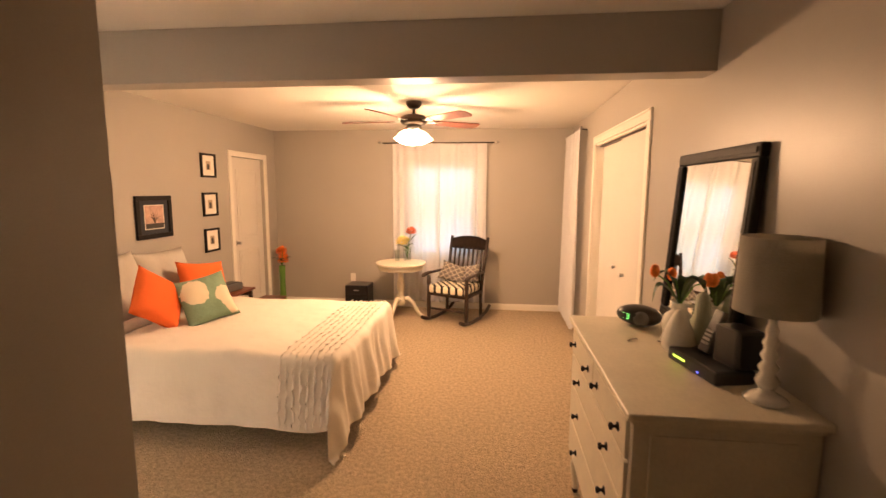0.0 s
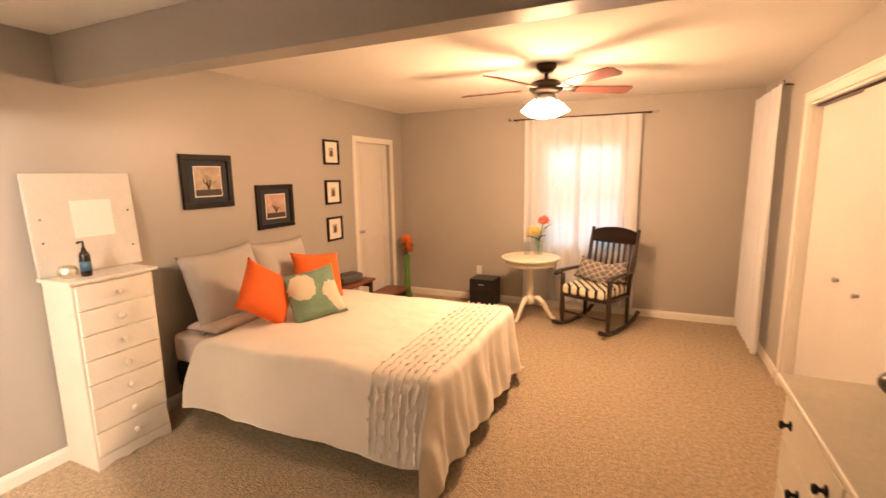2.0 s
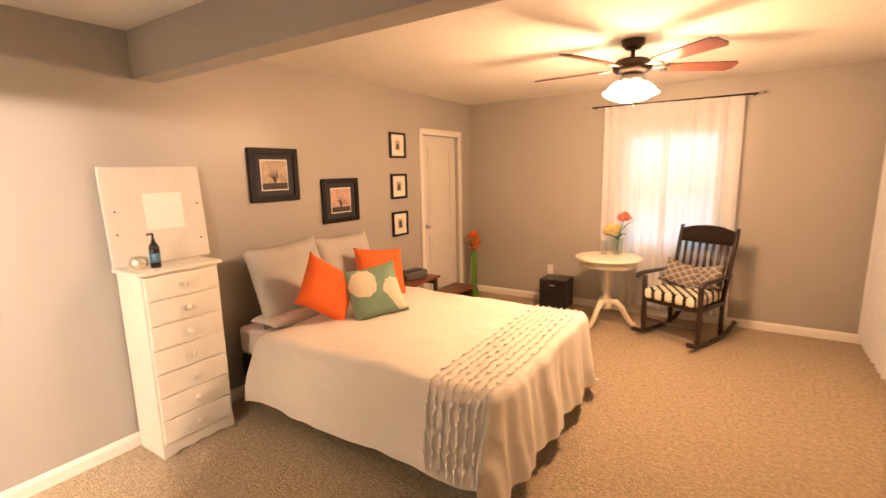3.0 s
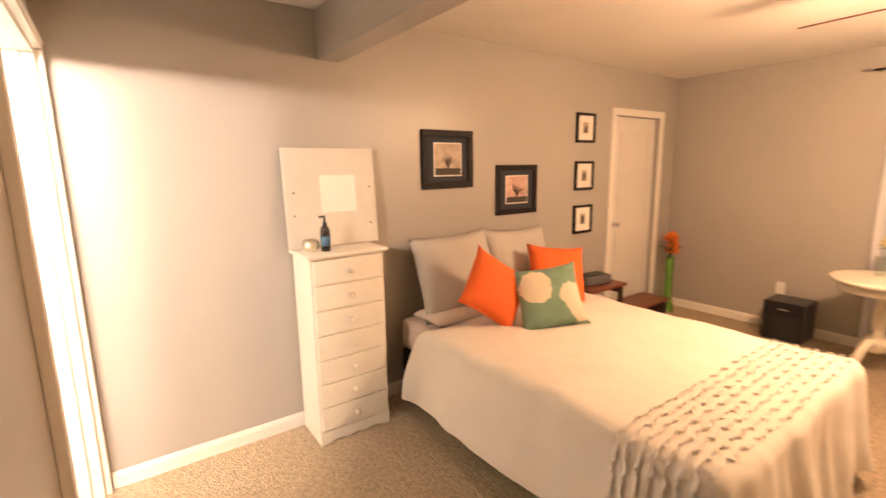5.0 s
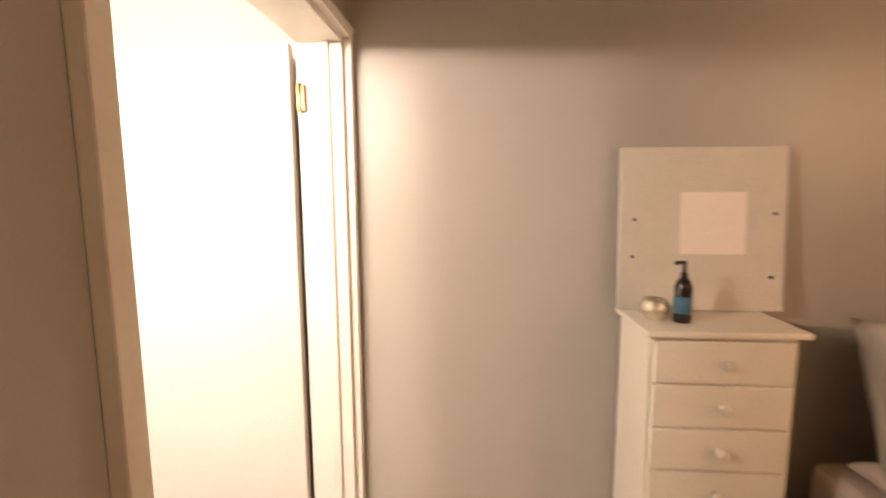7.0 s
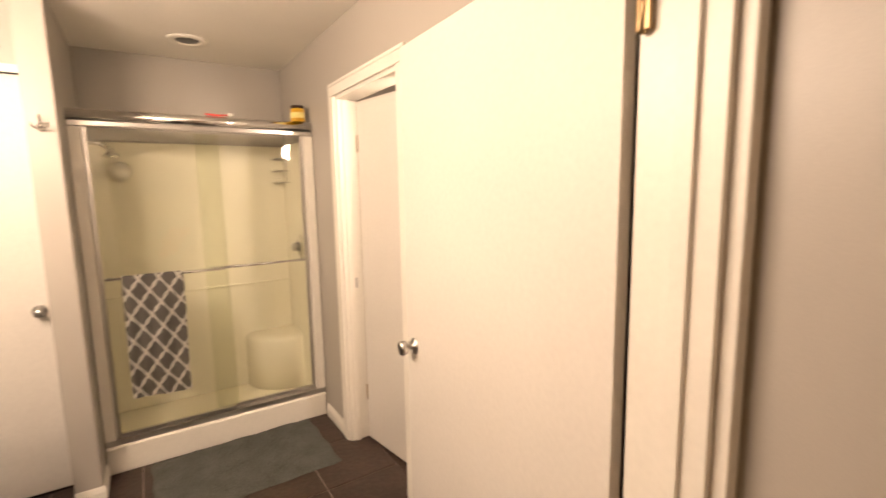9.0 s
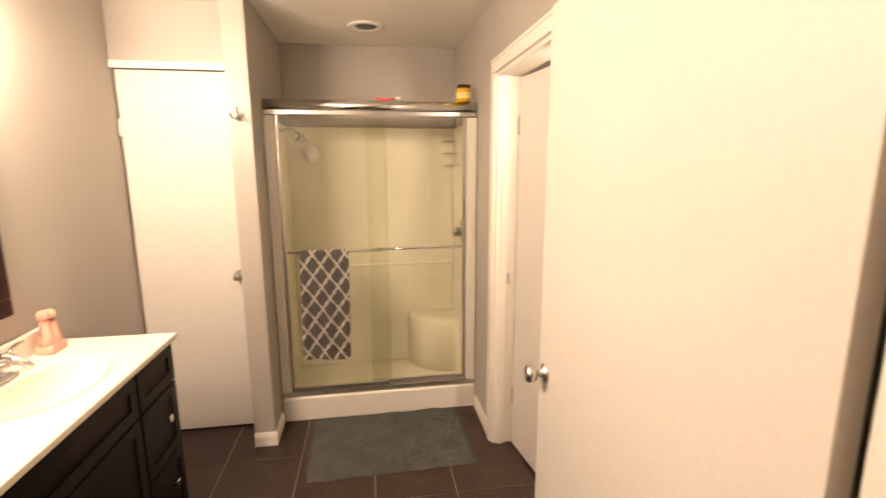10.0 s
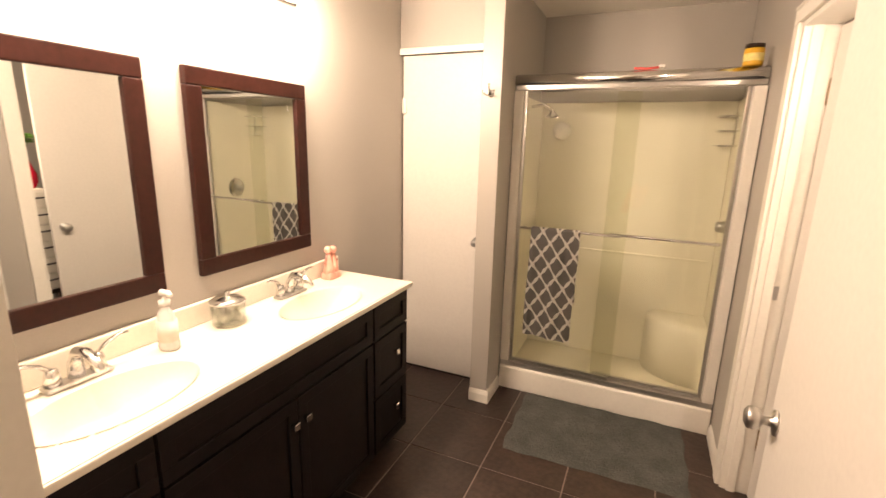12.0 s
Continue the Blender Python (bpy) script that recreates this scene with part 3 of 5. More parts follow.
def duvet_uv(u, v):
    t = T0 + (T1 - T0) * v
    s0 = S0 - 0.12 * min(1, max(0, (BY0 + 0.05 - t) / 0.45)) ** 0.7 + 0.02 * math.sin(t * 7)
    p = duvet_at(s0 + (S1 - s0) * u, t)
    if u < 0.03:
        p.z -= 0.012 * (1 - u / 0.03)
    return p


duvet = thing("duvet", "white cotton duvet with ruffle rows draped over the bed", "bedding")
part("cover", bm_grid(duvet_uv, 110, 110), DUVET, duvet)
for k in range(8):
    s = -1.24 + 0.046 * k

    def ribbon(u, v, s=s, k=k):
        t = T0 + 0.02 + (T1 - T0 - 0.04) * u
        w = 0.007 * math.sin(u * 125 + k * 2) + 0.005 * math.sin(u * 261 + k)
        lift = 0.003 + 0.011 * v * (0.9 + 0.2 * math.sin(u * 140 + k * 3))
        q = duvet_at(s + w * v + 0.011 * (v - 0.3), t)
        b = BY0 - t
        n = Vector((0, -1, 0.25)) if b > 0.08 else Vector((0, 0, 1)) if t < BY1 + 0.05 else Vector((0, 1, 0.25))
        return q + n * lift
    part("ruffle", bm_grid(ribbon, 520, 2), DUVET, duvet, "gathered white ruffle strip")


def bm_pillow(w, h, t, seed=0.0, n=18):
    """A stuffed pillow in the local xz plane with drawn-out corners."""
    bm = bmesh.new()
    for side in (1, -1):
        def fn(u, v, side=side):
            a, b = 2 * u - 1, 2 * v - 1
            pin = 1 - 0.10 * (1 - abs(a) ** 2.2) * (abs(b) ** 3)
            pin2 = 1 - 0.10 * (1 - abs(b) ** 2.2) * (abs(a) ** 3)
            puff = max(0, (1 - a ** 4) * (1 - b ** 4)) ** 0.6
            y = side * t / 2 * puff * (1 + 0.16 * wob(a, b, 1.7, seed + side)) + 0.006 * wob(a, b, 5, seed)
            return Vector((a * w / 2 * pin2, -y, b * h / 2 * pin))
        bm_grid(fn, n, n, bm)
    bmesh.ops.remove_doubles(bm, verts=bm.verts, dist=0.002)
    return bm


solid("bed_pillow", bm_pillow(0.66, 0.58, 0.19, 1), SHAM, "large grey linen sham leaning on the wall", "pillow", "grey shams at the bed head", m=pose(-2.79, 3.25, 0.845, -17, -2, 90))
solid("bed_pillow", bm_pillow(0.66, 0.56, 0.19, 2), SHAM, "large grey linen sham beside the other sham", "pillow", "grey shams at the bed head", m=pose(-2.81, 3.84, 0.835, -15, 2, 90))
solid("sleeping_pillow", bm_pillow(0.50, 0.30, 0.09, 6), SHEET, "flat pale pillow lying behind the shams", "pillow", m=pose(-2.70, 3.16, 0.610, -90, 0, 90))
solid("throw_pillow", bm_pillow(0.43, 0.40, 0.14, 3), ORANGE, "bright orange throw pillow tipped on a corner", "pillow", "orange throw pillows", m=pose(-2.40, 3.24, 0.818, -25, 35, 74))
solid("throw_pillow", bm_pillow(0.46, 0.44, 0.14, 4), ORANGE, "bright orange throw pillow against the shams", "pillow", "orange throw pillows", m=pose(-2.50, 3.93, 0.785, -22, 7, 70))
solid("accent_pillow", bm_pillow(0.42, 0.40, 0.14, 5), TEAL, "teal throw pillow with large cream flowers", "pillow", m=pose(-2.20, 3.51, 0.765, -28, -7, 60))


def bm_wavy_front(y0, y1, x0, x1, h):
    """A plinth with a scalloped lower edge."""
    bm = bmesh.new()
    n = 40
    rows = []
    for x in (x0, x1):
        top, low = [], []
        for k in range(n + 1):
            u = k / n
            cut = 0.0 if u < 0.12 or u > 0.88 else 0.012 * abs(math.sin((u - 0.12) / 0.76 * math.pi * 3)) + 0.003
            top.append(bm.verts.new((x, y0 + (y1 - y0) * u, h)))
            low.append(bm.verts.new((x, y0 + (y1 - y0) * u, cut)))
        rows.append((top, low))
    for k in range(n):
        for r in (0, 1):
            bm.faces.new((rows[r][0][k], rows[r][0][k + 1], rows[r][1][k + 1], rows[r][1][k]))
        for j in (0, 1):
            bm.faces.new((rows[0][j][k], rows[0][j][k + 1], rows[1][j][k + 1], rows[1][j][k]))
    for k in (0, n):
        bm.faces.new((rows[0][0][k], rows[0][1][k], rows[1][1][k], rows[1][0][k]))
    return bm


# tall chest
chest = thing("chest_of_drawers", "tall narrow white painted chest with seven drawers", "dresser")
CX0, CX1, CY0, CY1, CZ = -2.992, -2.715, 2.205, 2.645, 1.11
part("body", bm_box((CX0, CY0, 0.06), (CX1, CY1, CZ - 0.022), 0.002), WHITEF, chest)
part("side_foot", bm_box((CX0, CY0 + 0.001, 0), (CX1 - 0.016, CY0 + 0.018, 0.06)), WHITEF, chest)
part("side_foot", bm_box((CX0, CY1 - 0.018, 0), (CX1 - 0.016, CY1 - 0.001, 0.06)), WHITEF, chest)
part("plinth", bm_wavy_front(CY0, CY1, CX1 - 0.015, CX1 + 0.004, 0.075), WHITEF, chest, "scalloped plinth")
part("top", bm_box((CX0, CY0 - 0.022, CZ - 0.021), (CX1 + 0.03, CY1 + 0.022, CZ), 0.006), WHITEF, chest)
dh = (CZ - 0.03 - 0.085) / 7
for k in range(7):
    z = 0.085 + dh * k
    d = part("drawer", bm_box((CX1 - 0.004, CY0 + 0.014, z + 0.003), (CX1 + 0.014, CY1 - 0.014, z + dh - 0.004), 0.005), WHITEF, chest)
    bm = bm_lathe([(0.009, 0), (0.008, 0.012), (0.017, 0.02), (0.018, 0.028), (0.010, 0.034), (0.002, 0.035)], 14)
    bm.transform(Matrix.Translation((CX1 + 0.013, (CY0 + CY1) / 2, z + dh / 2)) @ pose(0, 0, 0, 0, 90, 0))
    part("knob", bm, WHITEF, d, "round white knob")

board = thing("panel_board", "worn white wooden cabinet door leaning on the wall", "wall decor", pose(-2.945, 2.455, 1.111, 0, -4, 0))
part("panel", bm_box((-0.012, -0.28, 0), (0.012, 0.28, 0.572), 0.004), BOARD, board)
part("paper", bm_box((0.0125, -0.075, 0.20), (0.0145, 0.145, 0.415)), PAPER, board, "square of pale paper pinned to it")
for y, z in ((-0.23, 0.32), (0.24, 0.34), (-0.235, 0.19), (0.235, 0.12)):
    part("screw_hole", bm_lathe([(0.006, 0), (0.006, 0.002)], 8, at=(0, 0, 0)), INK, board).matrix_basis = pose(0.0125, y, z, 0, 90, 0)

pump = thing("lotion_bottle", "dark brown pump bottle with a pale blue label", "bottle", pose(-2.80, 2.335, CZ))
part("bottle", bm_lathe([(0.026, 0), (0.027, 0.01), (0.027, 0.115), (0.020, 0.135), (0.011, 0.145), (0.011, 0.16)], 18), BOTTLE, pump)
part("label", bm_lathe([(0.0275, 0.03), (0.0275, 0.085)], 18), BLUEL, pump, "pale blue label")
part("pump_head", bm_tube([(0, 0, 0.16), (0, 0, 0.195), (0.004, -0.03, 0.192)], 0.007), BLACKP, pump)
solid("votive_holder", bm_lathe([(0.028, 0), (0.045, 0.018), (0.048, 0.04), (0.040, 0.062), (0.036, 0.066), (0.033, 0.060), (0.002, 0.03)], 20), SILVER, "round crackled silver glass votive on the chest", "candle holder", m=pose(-2.84, 2.265, CZ))


def picture(yc, zc, w, h, border, matm, art, aw, ah, label, group=""):
    ob = thing("picture", label, "framed picture", pose(L, yc, zc), group)
    for a, b, lo, hi in ((-w / 2, w / 2, h / 2 - border, h / 2), (-w / 2, w / 2, -h / 2, -h / 2 + border), (-w / 2, -w / 2 + border, -h / 2 + border, h / 2 - border), (w / 2 - border, w / 2, -h / 2 + border, h / 2 - border)):
        part("frame", bm_box((0.001, a, lo), (0.024, b, hi), 0.004), BLACKF, ob)
    part("mat", bm_box((0.002, -w / 2 + border, -h / 2 + border), (0.010, w / 2 - border, h / 2 - border)), matm, ob)
    bm = bm_box((0.0105, -aw / 2 - 0.008, -ah / 2 - 0.008), (0.0115, aw / 2 + 0.008, ah / 2 + 0.008))
    part("print_border", bm, MATW, ob)
    p = part("print", bm_box((0.0118, -aw / 2, -ah / 2), (0.0128, aw / 2, ah / 2)), art, ob)
    return ob, p


def tree_print(p, w, h, seed):
    """The dark ground and a bare tree in a print."""
    rnd = random.Random(seed)
    part("print_ground", bm_box((0.0129, -w / 2, -h / 2), (0.0134, w / 2, -h / 2 + h * 0.22)), INK, p)
    bm = bmesh.new()
    for k in range(14):
        a = radians(90 + rnd.uniform(-70, 70))
        r = h * rnd.uniform(0.2, 0.42)
        bm_tube([(0.0135, 0, -h * 0.28), (0.0135, 0.3 * r * math.cos(a), -h * 0.1), (0.0135, r * math.cos(a), -h * 0.1 + r * math.sin(a) * 0.9)], [0.003, 0.002, 0.001], 4, bm)
    part("print_tree", bm, INK, p)


_, p = picture(3.337, 1.615, 0.44, 0.40, 0.045, MATB, PRINT, 0.225, 0.215, "black framed sepia tree print with dark mat")
tree_print(p, 0.225, 0.215, 3)
_, p = picture(4.013, 1.38, 0.44, 0.385, 0.042, MATB, PRINTP, 0.225, 0.205, "black framed pinkish print with dark mat")
tree_print(p, 0.225, 0.205, 5)
for z, sd in ((1.885, 1), (1.470, 2), (1.080, 3)):
    _, p = picture(4.85, z, 0.255, 0.255, 0.022, MATW, PRINT, 0.075, 0.095, "small black framed print with wide white mat", "three small pictures in a column")
    part("print_figure", bm_box((0.0129, -0.02, -0.04), (0.0133, 0.018, 0.008 + 0.006 * sd)), INK, p)

# nightstand
ns = thing("nightstand", "small dark wooden nightstand beside the bed", "nightstand")
part("top", bm_box((-2.98, 4.50, 0.505), (-2.62, 5.02, 0.53), 0.005), REDW, ns)
part("shelf", bm_box((-2.96, 4.53, 0.20), (-2.66, 4.99, 0.22), 0.003), REDW, ns)
for x in (-2.95, -2.66):
    for y in (4.54, 4.98):
        part("leg", bm_box((x - 0.017, y - 0.017, 0), (x + 0.017, y + 0.017, 0.505), 0.003), DARKW, ns)
part("apron", bm_box((-2.95, 4.965, 0.44), (-2.66, 4.98, 0.504)), DARKW, ns)
rad = thing("clock_radio", "grey plastic clock radio on the nightstand", "radio", pose(-2.80, 4.76, 0.53, 0, 0, 80))
part("case", bm_box((-0.15, -0.09, 0), (0.15, 0.09, 0.085), 0.03, seg=4), GREYP, rad)
part("lid", bm_box((-0.11, -0.06, 0.083), (0.11, 0.05, 0.092), 0.004), BLACKP, rad)
bm = bm_ball((0, 0, 0.10), 0.11, sub=3, scale=(0.9, 1.3, 0.9))
for v in bm.verts:
    v.co += Vector((1, 1, 1)) * 0.025 * noise.noise(v.co * 22)
solid("plastic_bag", bm, WHITEP, "crumpled white plastic bag on the nightstand shelf", "bag", m=pose(-2.79, 4.80, 0.222))
bench = thing("low_bench", "low reddish brown wooden bench in front of the door", "bench")
part("seat", bm_box((-2.96, 5.10, 0.20), (-2.66, 5.86, 0.23), 0.006), REDW, bench)
for y in (5.14, 5.81):
    part("leg", bm_box((-2.94, y - 0.02, 0), (-2.68, y + 0.02, 0.20), 0.003), DARKW, bench)


def flower(parent, at, r, mat, seed, rows=4, flat=0.7):
    """A full round head of many small cupped petals."""
    rnd = random.Random(seed)
    bm = bmesh.new()
    at = Vector(at)
    for row in range(rows + 1):
        polar = 0.12 + 1.75 * row / rows
        n = max(4, int(13 * math.sin(polar)))
        for k in range(n):
            a = 2 * math.pi * (k + rnd.random() * 0.6) / n
            p = polar + rnd.uniform(-0.12, 0.12)
            d = Vector((math.sin(p) * math.cos(a), math.sin(p) * math.sin(a), flat * math.cos(p)))
            side = Vector((-math.sin(a), math.cos(a), 0)) * r * 0.24
            down = Vector((math.cos(p) * math.cos(a), math.cos(p) * math.sin(a), -math.sin(p))) * r * 0.16
            base, tip = at + d * r * 0.35, at + d * r * rnd.uniform(0.85, 1.05)
            mid = base.lerp(tip, 0.6) + down
            vs = [bm.verts.new(q) for q in (base, mid + side, tip + side * 0.55, tip - side * 0.55, mid - side)]
            bm.faces.new(vs)
    return part("flower_head", bm, mat, parent)


def leaf(parent, pts, w, mat=LEAF):
    bm = bmesh.new()
    pts = [Vector(p) for p in pts]
    n = 8
    rows = []
    for k in range(n + 1):
        u = k / n
        p = pts[0].lerp(pts[1], u).lerp(pts[1].lerp(pts[2], u), u)
        side = (pts[2] - pts[0]).cross(Vector((0, 0, 1)))
        side = side.normalized() if side.length > 1e-4 else Vector((1, 0, 0))
        ww = w * math.sin(math.pi * min(0.98, 0.06 + 0.92 * u))
        rows.append([bm.verts.new(p + side * ww), bm.verts.new(p - Vector((0, 0, ww * 0.4))), bm.verts.new(p - side * ww)])
    for a, b in zip(rows, rows[1:]):
        for j in (0, 1):
            bm.faces.new((a[j], a[j + 1], b[j + 1], b[j])).smooth = True
    return part("leaf", bm, mat, parent)


def glass_vase(parent, h, r, flare=1.0):
    ob = part("vase", bm_lathe([(r * 0.8, 0), (r * 0.85, 0.004), (r * 0.9, h * 0.4), (r * flare, h * 0.97), (r * flare, h), (r * flare - 0.004, h), (r * 0.82, h * 0.4), (r * 0.75, 0.012), (0.001, 0.012)], 18), GLASS, parent, "clear glass vase")
    ob.visible_shadow = False
    return ob


tall = thing("floor_vase", "tall slim green-filled floor vase with orange flowers", "vase", pose(-2.84, 6.14, 0))
part("vase", bm_lathe([(0.065, 0), (0.068, 0.01), (0.045, 0.12), (0.036, 0.35), (0.042, 0.58), (0.040, 0.585), (0.030, 0.35)], 18), STEM, tall, "slim green vase")
for k, (dx, dy, z) in enumerate(((0.02, 0.0, 0.66), (-0.03, 0.03, 0.78), (0.03, -0.04, 0.80), (0.0, 0.04, 0.70))):
    part("stem", bm_tube([(0, 0, 0.5), (dx * 0.5, dy * 0.5, 0.6), (dx, dy, z)], 0.005, 6), STEM, tall)
    flower(tall, (dx, dy, z), 0.078, PETO, k, 4, 0.9)
for a in (0.4, 2.0, 3.9, 5.2):
    leaf(tall, [(0, 0, 0.58), (0.06 * math.cos(a), 0.06 * math.sin(a), 0.74), (0.13 * math.cos(a), 0.13 * math.sin(a), 0.70)], 0.025)

box = thing("speaker_box", "black box subwoofer on the carpet by the wall", "speaker")
part("case", bm_box((-1.91, 6.03, 0.012), (-1.60, 6.33, 0.355), 0.012, seg=3), BLACKP, box)
part("grille", bm_box((-1.90, 6.022, 0.03), (-1.61, 6.03, 0.235), 0.003), DIM, box, "dark cloth grille")
part("badge", bm_box((-1.79, 6.025, 0.285), (-1.72, 6.029, 0.298)), STEEL, box, "small silver badge")
for x in (-1.87, -1.64):
    for y in (6.07, 6.29):
        part("foot", bm_lathe([(0.015, 0), (0.012, 0.013)], 10, at=(x, y, 0)), BLACKP, box)


def outlet(m):
    ob = thing("wall_outlet", "white double wall outlet above the baseboard", "outlet", m)
    part("plate", bm_box((-0.036, -0.006, -0.058), (0.036, -0.0005, 0.058), 0.003), WHITEP, ob)
    for z in (-0.022, 0.022):
        part("socket", bm_box((-0.016, -0.008, z - 0.014), (0.016, -0.006, z + 0.014), 0.003), WHITEP, ob)
    return ob


outlet(pose(-1.905, F, 0.40))
outlet(pose(R, 5.22, 0.34, 0, 0, 90))

# pedestal table
table = thing("pedestal_table", "small round white pedestal table with three curved legs", "table", pose(-1.10, 5.83, 0))
part("tabletop", bm_lathe([(0.29, 0.690), (0.318, 0.698), (0.325, 0.712), (0.318, 0.722), (0.30, 0.725)], 48), CREAM, table)
part("apron", bm_lathe([(0.265, 0.628), (0.28, 0.632), (0.285, 0.688), (0.27, 0.690)], 48), CREAM, table)
part("pedestal", bm_lathe([(0.055, 0.628), (0.055, 0.60), (0.030, 0.585), (0.036, 0.52), (0.052, 0.44), (0.045, 0.36), (0.030, 0.33), (0.045, 0.315), (0.030, 0.30), (0.050, 0.27), (0.055, 0.20), (0.040, 0.17)], 24), CREAM, table)
for a in (-112, 8, 128):
    ca, sa = math.cos(radians(a)), math.sin(radians(a))
    pts = [(r * ca, r * sa, z) for r, z in ((0.03, 0.235), (0.09, 0.25), (0.15, 0.19), (0.20, 0.10), (0.245, 0.035), (0.285, 0.022))]
    part("leg", bm_tube(pts, [0.030, 0.032, 0.028, 0.024, 0.022, 0.020], 10), CREAM, table)
vase = thing("flower_vase", "clear glass vase of yellow and coral flowers on the table", "vase", pose(-1.04, 5.95, 0.725))
glass_vase(vase, 0.17, 0.055)
for k, (dx, dy, z, r, mt) in enumerate(((-0.06, -0.02, 0.25, 0.095, PETY), (0.05, 0.02, 0.38, 0.08, PETR), (-0.02, 0.06, 0.27, 0.05, PETY))):
    part("stem", bm_tube([(0, 0, 0.02), (dx * 0.4, dy * 0.4, z * 0.6), (dx, dy, z)], 0.004, 6), STEM, vase)
    flower(vase, (dx, dy, z), r, mt, 10 + k, 5, 0.8)
for p in (((0, 0, 0.16), (-0.10, -0.02, 0.24), (-0.15, -0.02, 0.19)), ((0, 0, 0.16), (0.05, -0.05, 0.26), (0.09, -0.06, 0.22)), ((0, 0, 0.2), (0.09, 0.0, 0.36), (0.15, 0.0, 0.35)), ((0, 0, 0.15), (0.0, -0.06, 0.23), (0.01, -0.10, 0.20))):
    leaf(vase, p, 0.025)
gl = thing("glass_tumbler", "small clear glass hurricane beside the flower vase", "glass", pose(-1.155, 5.87, 0.725))
glass_vase(gl, 0.15, 0.035)

# rocking chair
ch = thing("rocking_chair", "dark wooden slat-back rocking chair with curved rockers", "chair", pose(-0.40, 5.80, 0, 0, 0, -23.5))
part("seat", bm_box((-0.27, -0.22, 0.335), (0.27, 0.26, 0.375), 0.012), DARKW, ch)
for x in (-0.265, 0.265):
    part("rocker", bm_tube([(x, -0.36, 0.085), (x, -0.24, 0.040), (x, -0.05, 0.019), (x, 0.18, 0.022), (x, 0.36, 0.060), (x, 0.47, 0.12)], 0.022, 8), DARKW, ch)
    part("front_leg", bm_lathe([(0.024, 0.03), (0.022, 0.10), (0.028, 0.2), (0.024, 0.33), (0.022, 0.42), (0.026, 0.5), (0.022, 0.585)], 12, at=(x, -0.20, 0)), DARKW, ch)
    part("back_leg", bm_tube([(x * 0.93, 0.24, 0.03), (x * 0.93, 0.235, 0.35)], 0.022, 8), DARKW, ch)
    part("back_post", bm_tube([(x * 0.93, 0.235, 0.35), (x * 0.95, 0.29, 0.62), (x * 0.98, 0.365, 0.90), (x * 0.98, 0.40, 1.03)], [0.024, 0.022, 0.021, 0.019], 8), DARKW, ch)
    part("arm", bm_tube([(x, 0.29, 0.60), (x * 1.06, 0.06, 0.605), (x * 1.10, -0.18, 0.61), (x * 1.12, -0.25, 0.60), (x * 1.12, -0.285, 0.578)], [0.022, 0.028, 0.034, 0.034, 0.022], 10, flat=0.6), DARKW, ch)


def crest(u, v):
    x = -0.26 + 0.52 * u
    z = (0.875 - 0.01 * math.sin(math.pi * u)) * (1 - v) + v * (0.985 + 0.055 * math.sin(math.pi * u) ** 0.6)
    return Vector((x, 0.345 + 0.26 * (z - 0.875) + 0.03 * math.sin(math.pi * u), z))


bm = bm_grid(crest, 20, 4)
bmesh.ops.solidify(bm, geom=bm.faces[:], thickness=0.022)
part("crest_rail", bm, DARKW, ch)
part("lower_rail", bm_tube([(-0.245, 0.262, 0.45), (0, 0.285, 0.45), (0.245, 0.262, 0.45)], 0.018, 8), DARKW, ch)
for k in range(7):
    x = -0.195 + 0.065 * k
    bow = 0.022 * (1 - (x / 0.25) ** 2)
    part("slat", bm_tube([(x, 0.265 + bow, 0.45), (x, 0.325 + bow, 0.68), (x, 0.36 + bow, 0.89)], 0.016, 6, flat=0.45), DARKW, ch)
part("stretcher", bm_tube([(-0.265, -0.20, 0.17), (0.265, -0.20, 0.17)], 0.014, 8), DARKW, ch)
bm = bm_box((-0.25, -0.25, 0), (0.25, 0.22, 0.10), 0.04, seg=4)
for v in bm.verts:
    v.co.z += 0.008 * noise.noise(v.co * 7)
M_CH = ch.matrix_basis
solid("chair_cushion", bm, CUSH, "cream seat cushion with a black geometric print", "cushion", m=M_CH @ pose(0, 0, 0.376))
solid("chair_pillow", bm_pillow(0.36, 0.25, 0.12, 8), THROW, "small grey patterned pillow on the rocking chair", "pillow", "chair pillows", m=M_CH @ pose(-0.09, 0.10, 0.585, -25, 12, 4))
solid("chair_pillow", bm_pillow(0.30, 0.24, 0.11, 9), THROW, "small grey patterned pillow on the rocking chair", "pillow", "chair pillows", m=M_CH @ pose(0.13, 0.15, 0.58, -28, -14, -6))


# curtains
def curtain(name, m, w, z0, z1, folds, label, seed=0.0, deep=1.0):
    ob = thing(name, label, "curtain", m)

    def fn(u, v):
        z = z0 + (z1 - z0) * v
        amp = deep * (0.014 + 0.020 * (1 - v))
        return Vector((w * u + 0.012 * math.sin(u * folds * 3 + seed), amp * math.sin(u * folds * 2 * math.pi + 1.5 * noise.noise(Vector((u * 5, v * 1.2, seed)))) + 0.01 * noise.noise(Vector((u * 9, v * 2, seed))), z))
    part("panel", bm_grid(fn, int(folds * 12), 14), SHEER, ob)
    hem = part("hem", bm_grid(lambda u, v: fn(u, 0.0 + 0.02 * v) + Vector((0, -0.003, 0)), int(folds * 12), 1), SHEER, ob)
    return ob


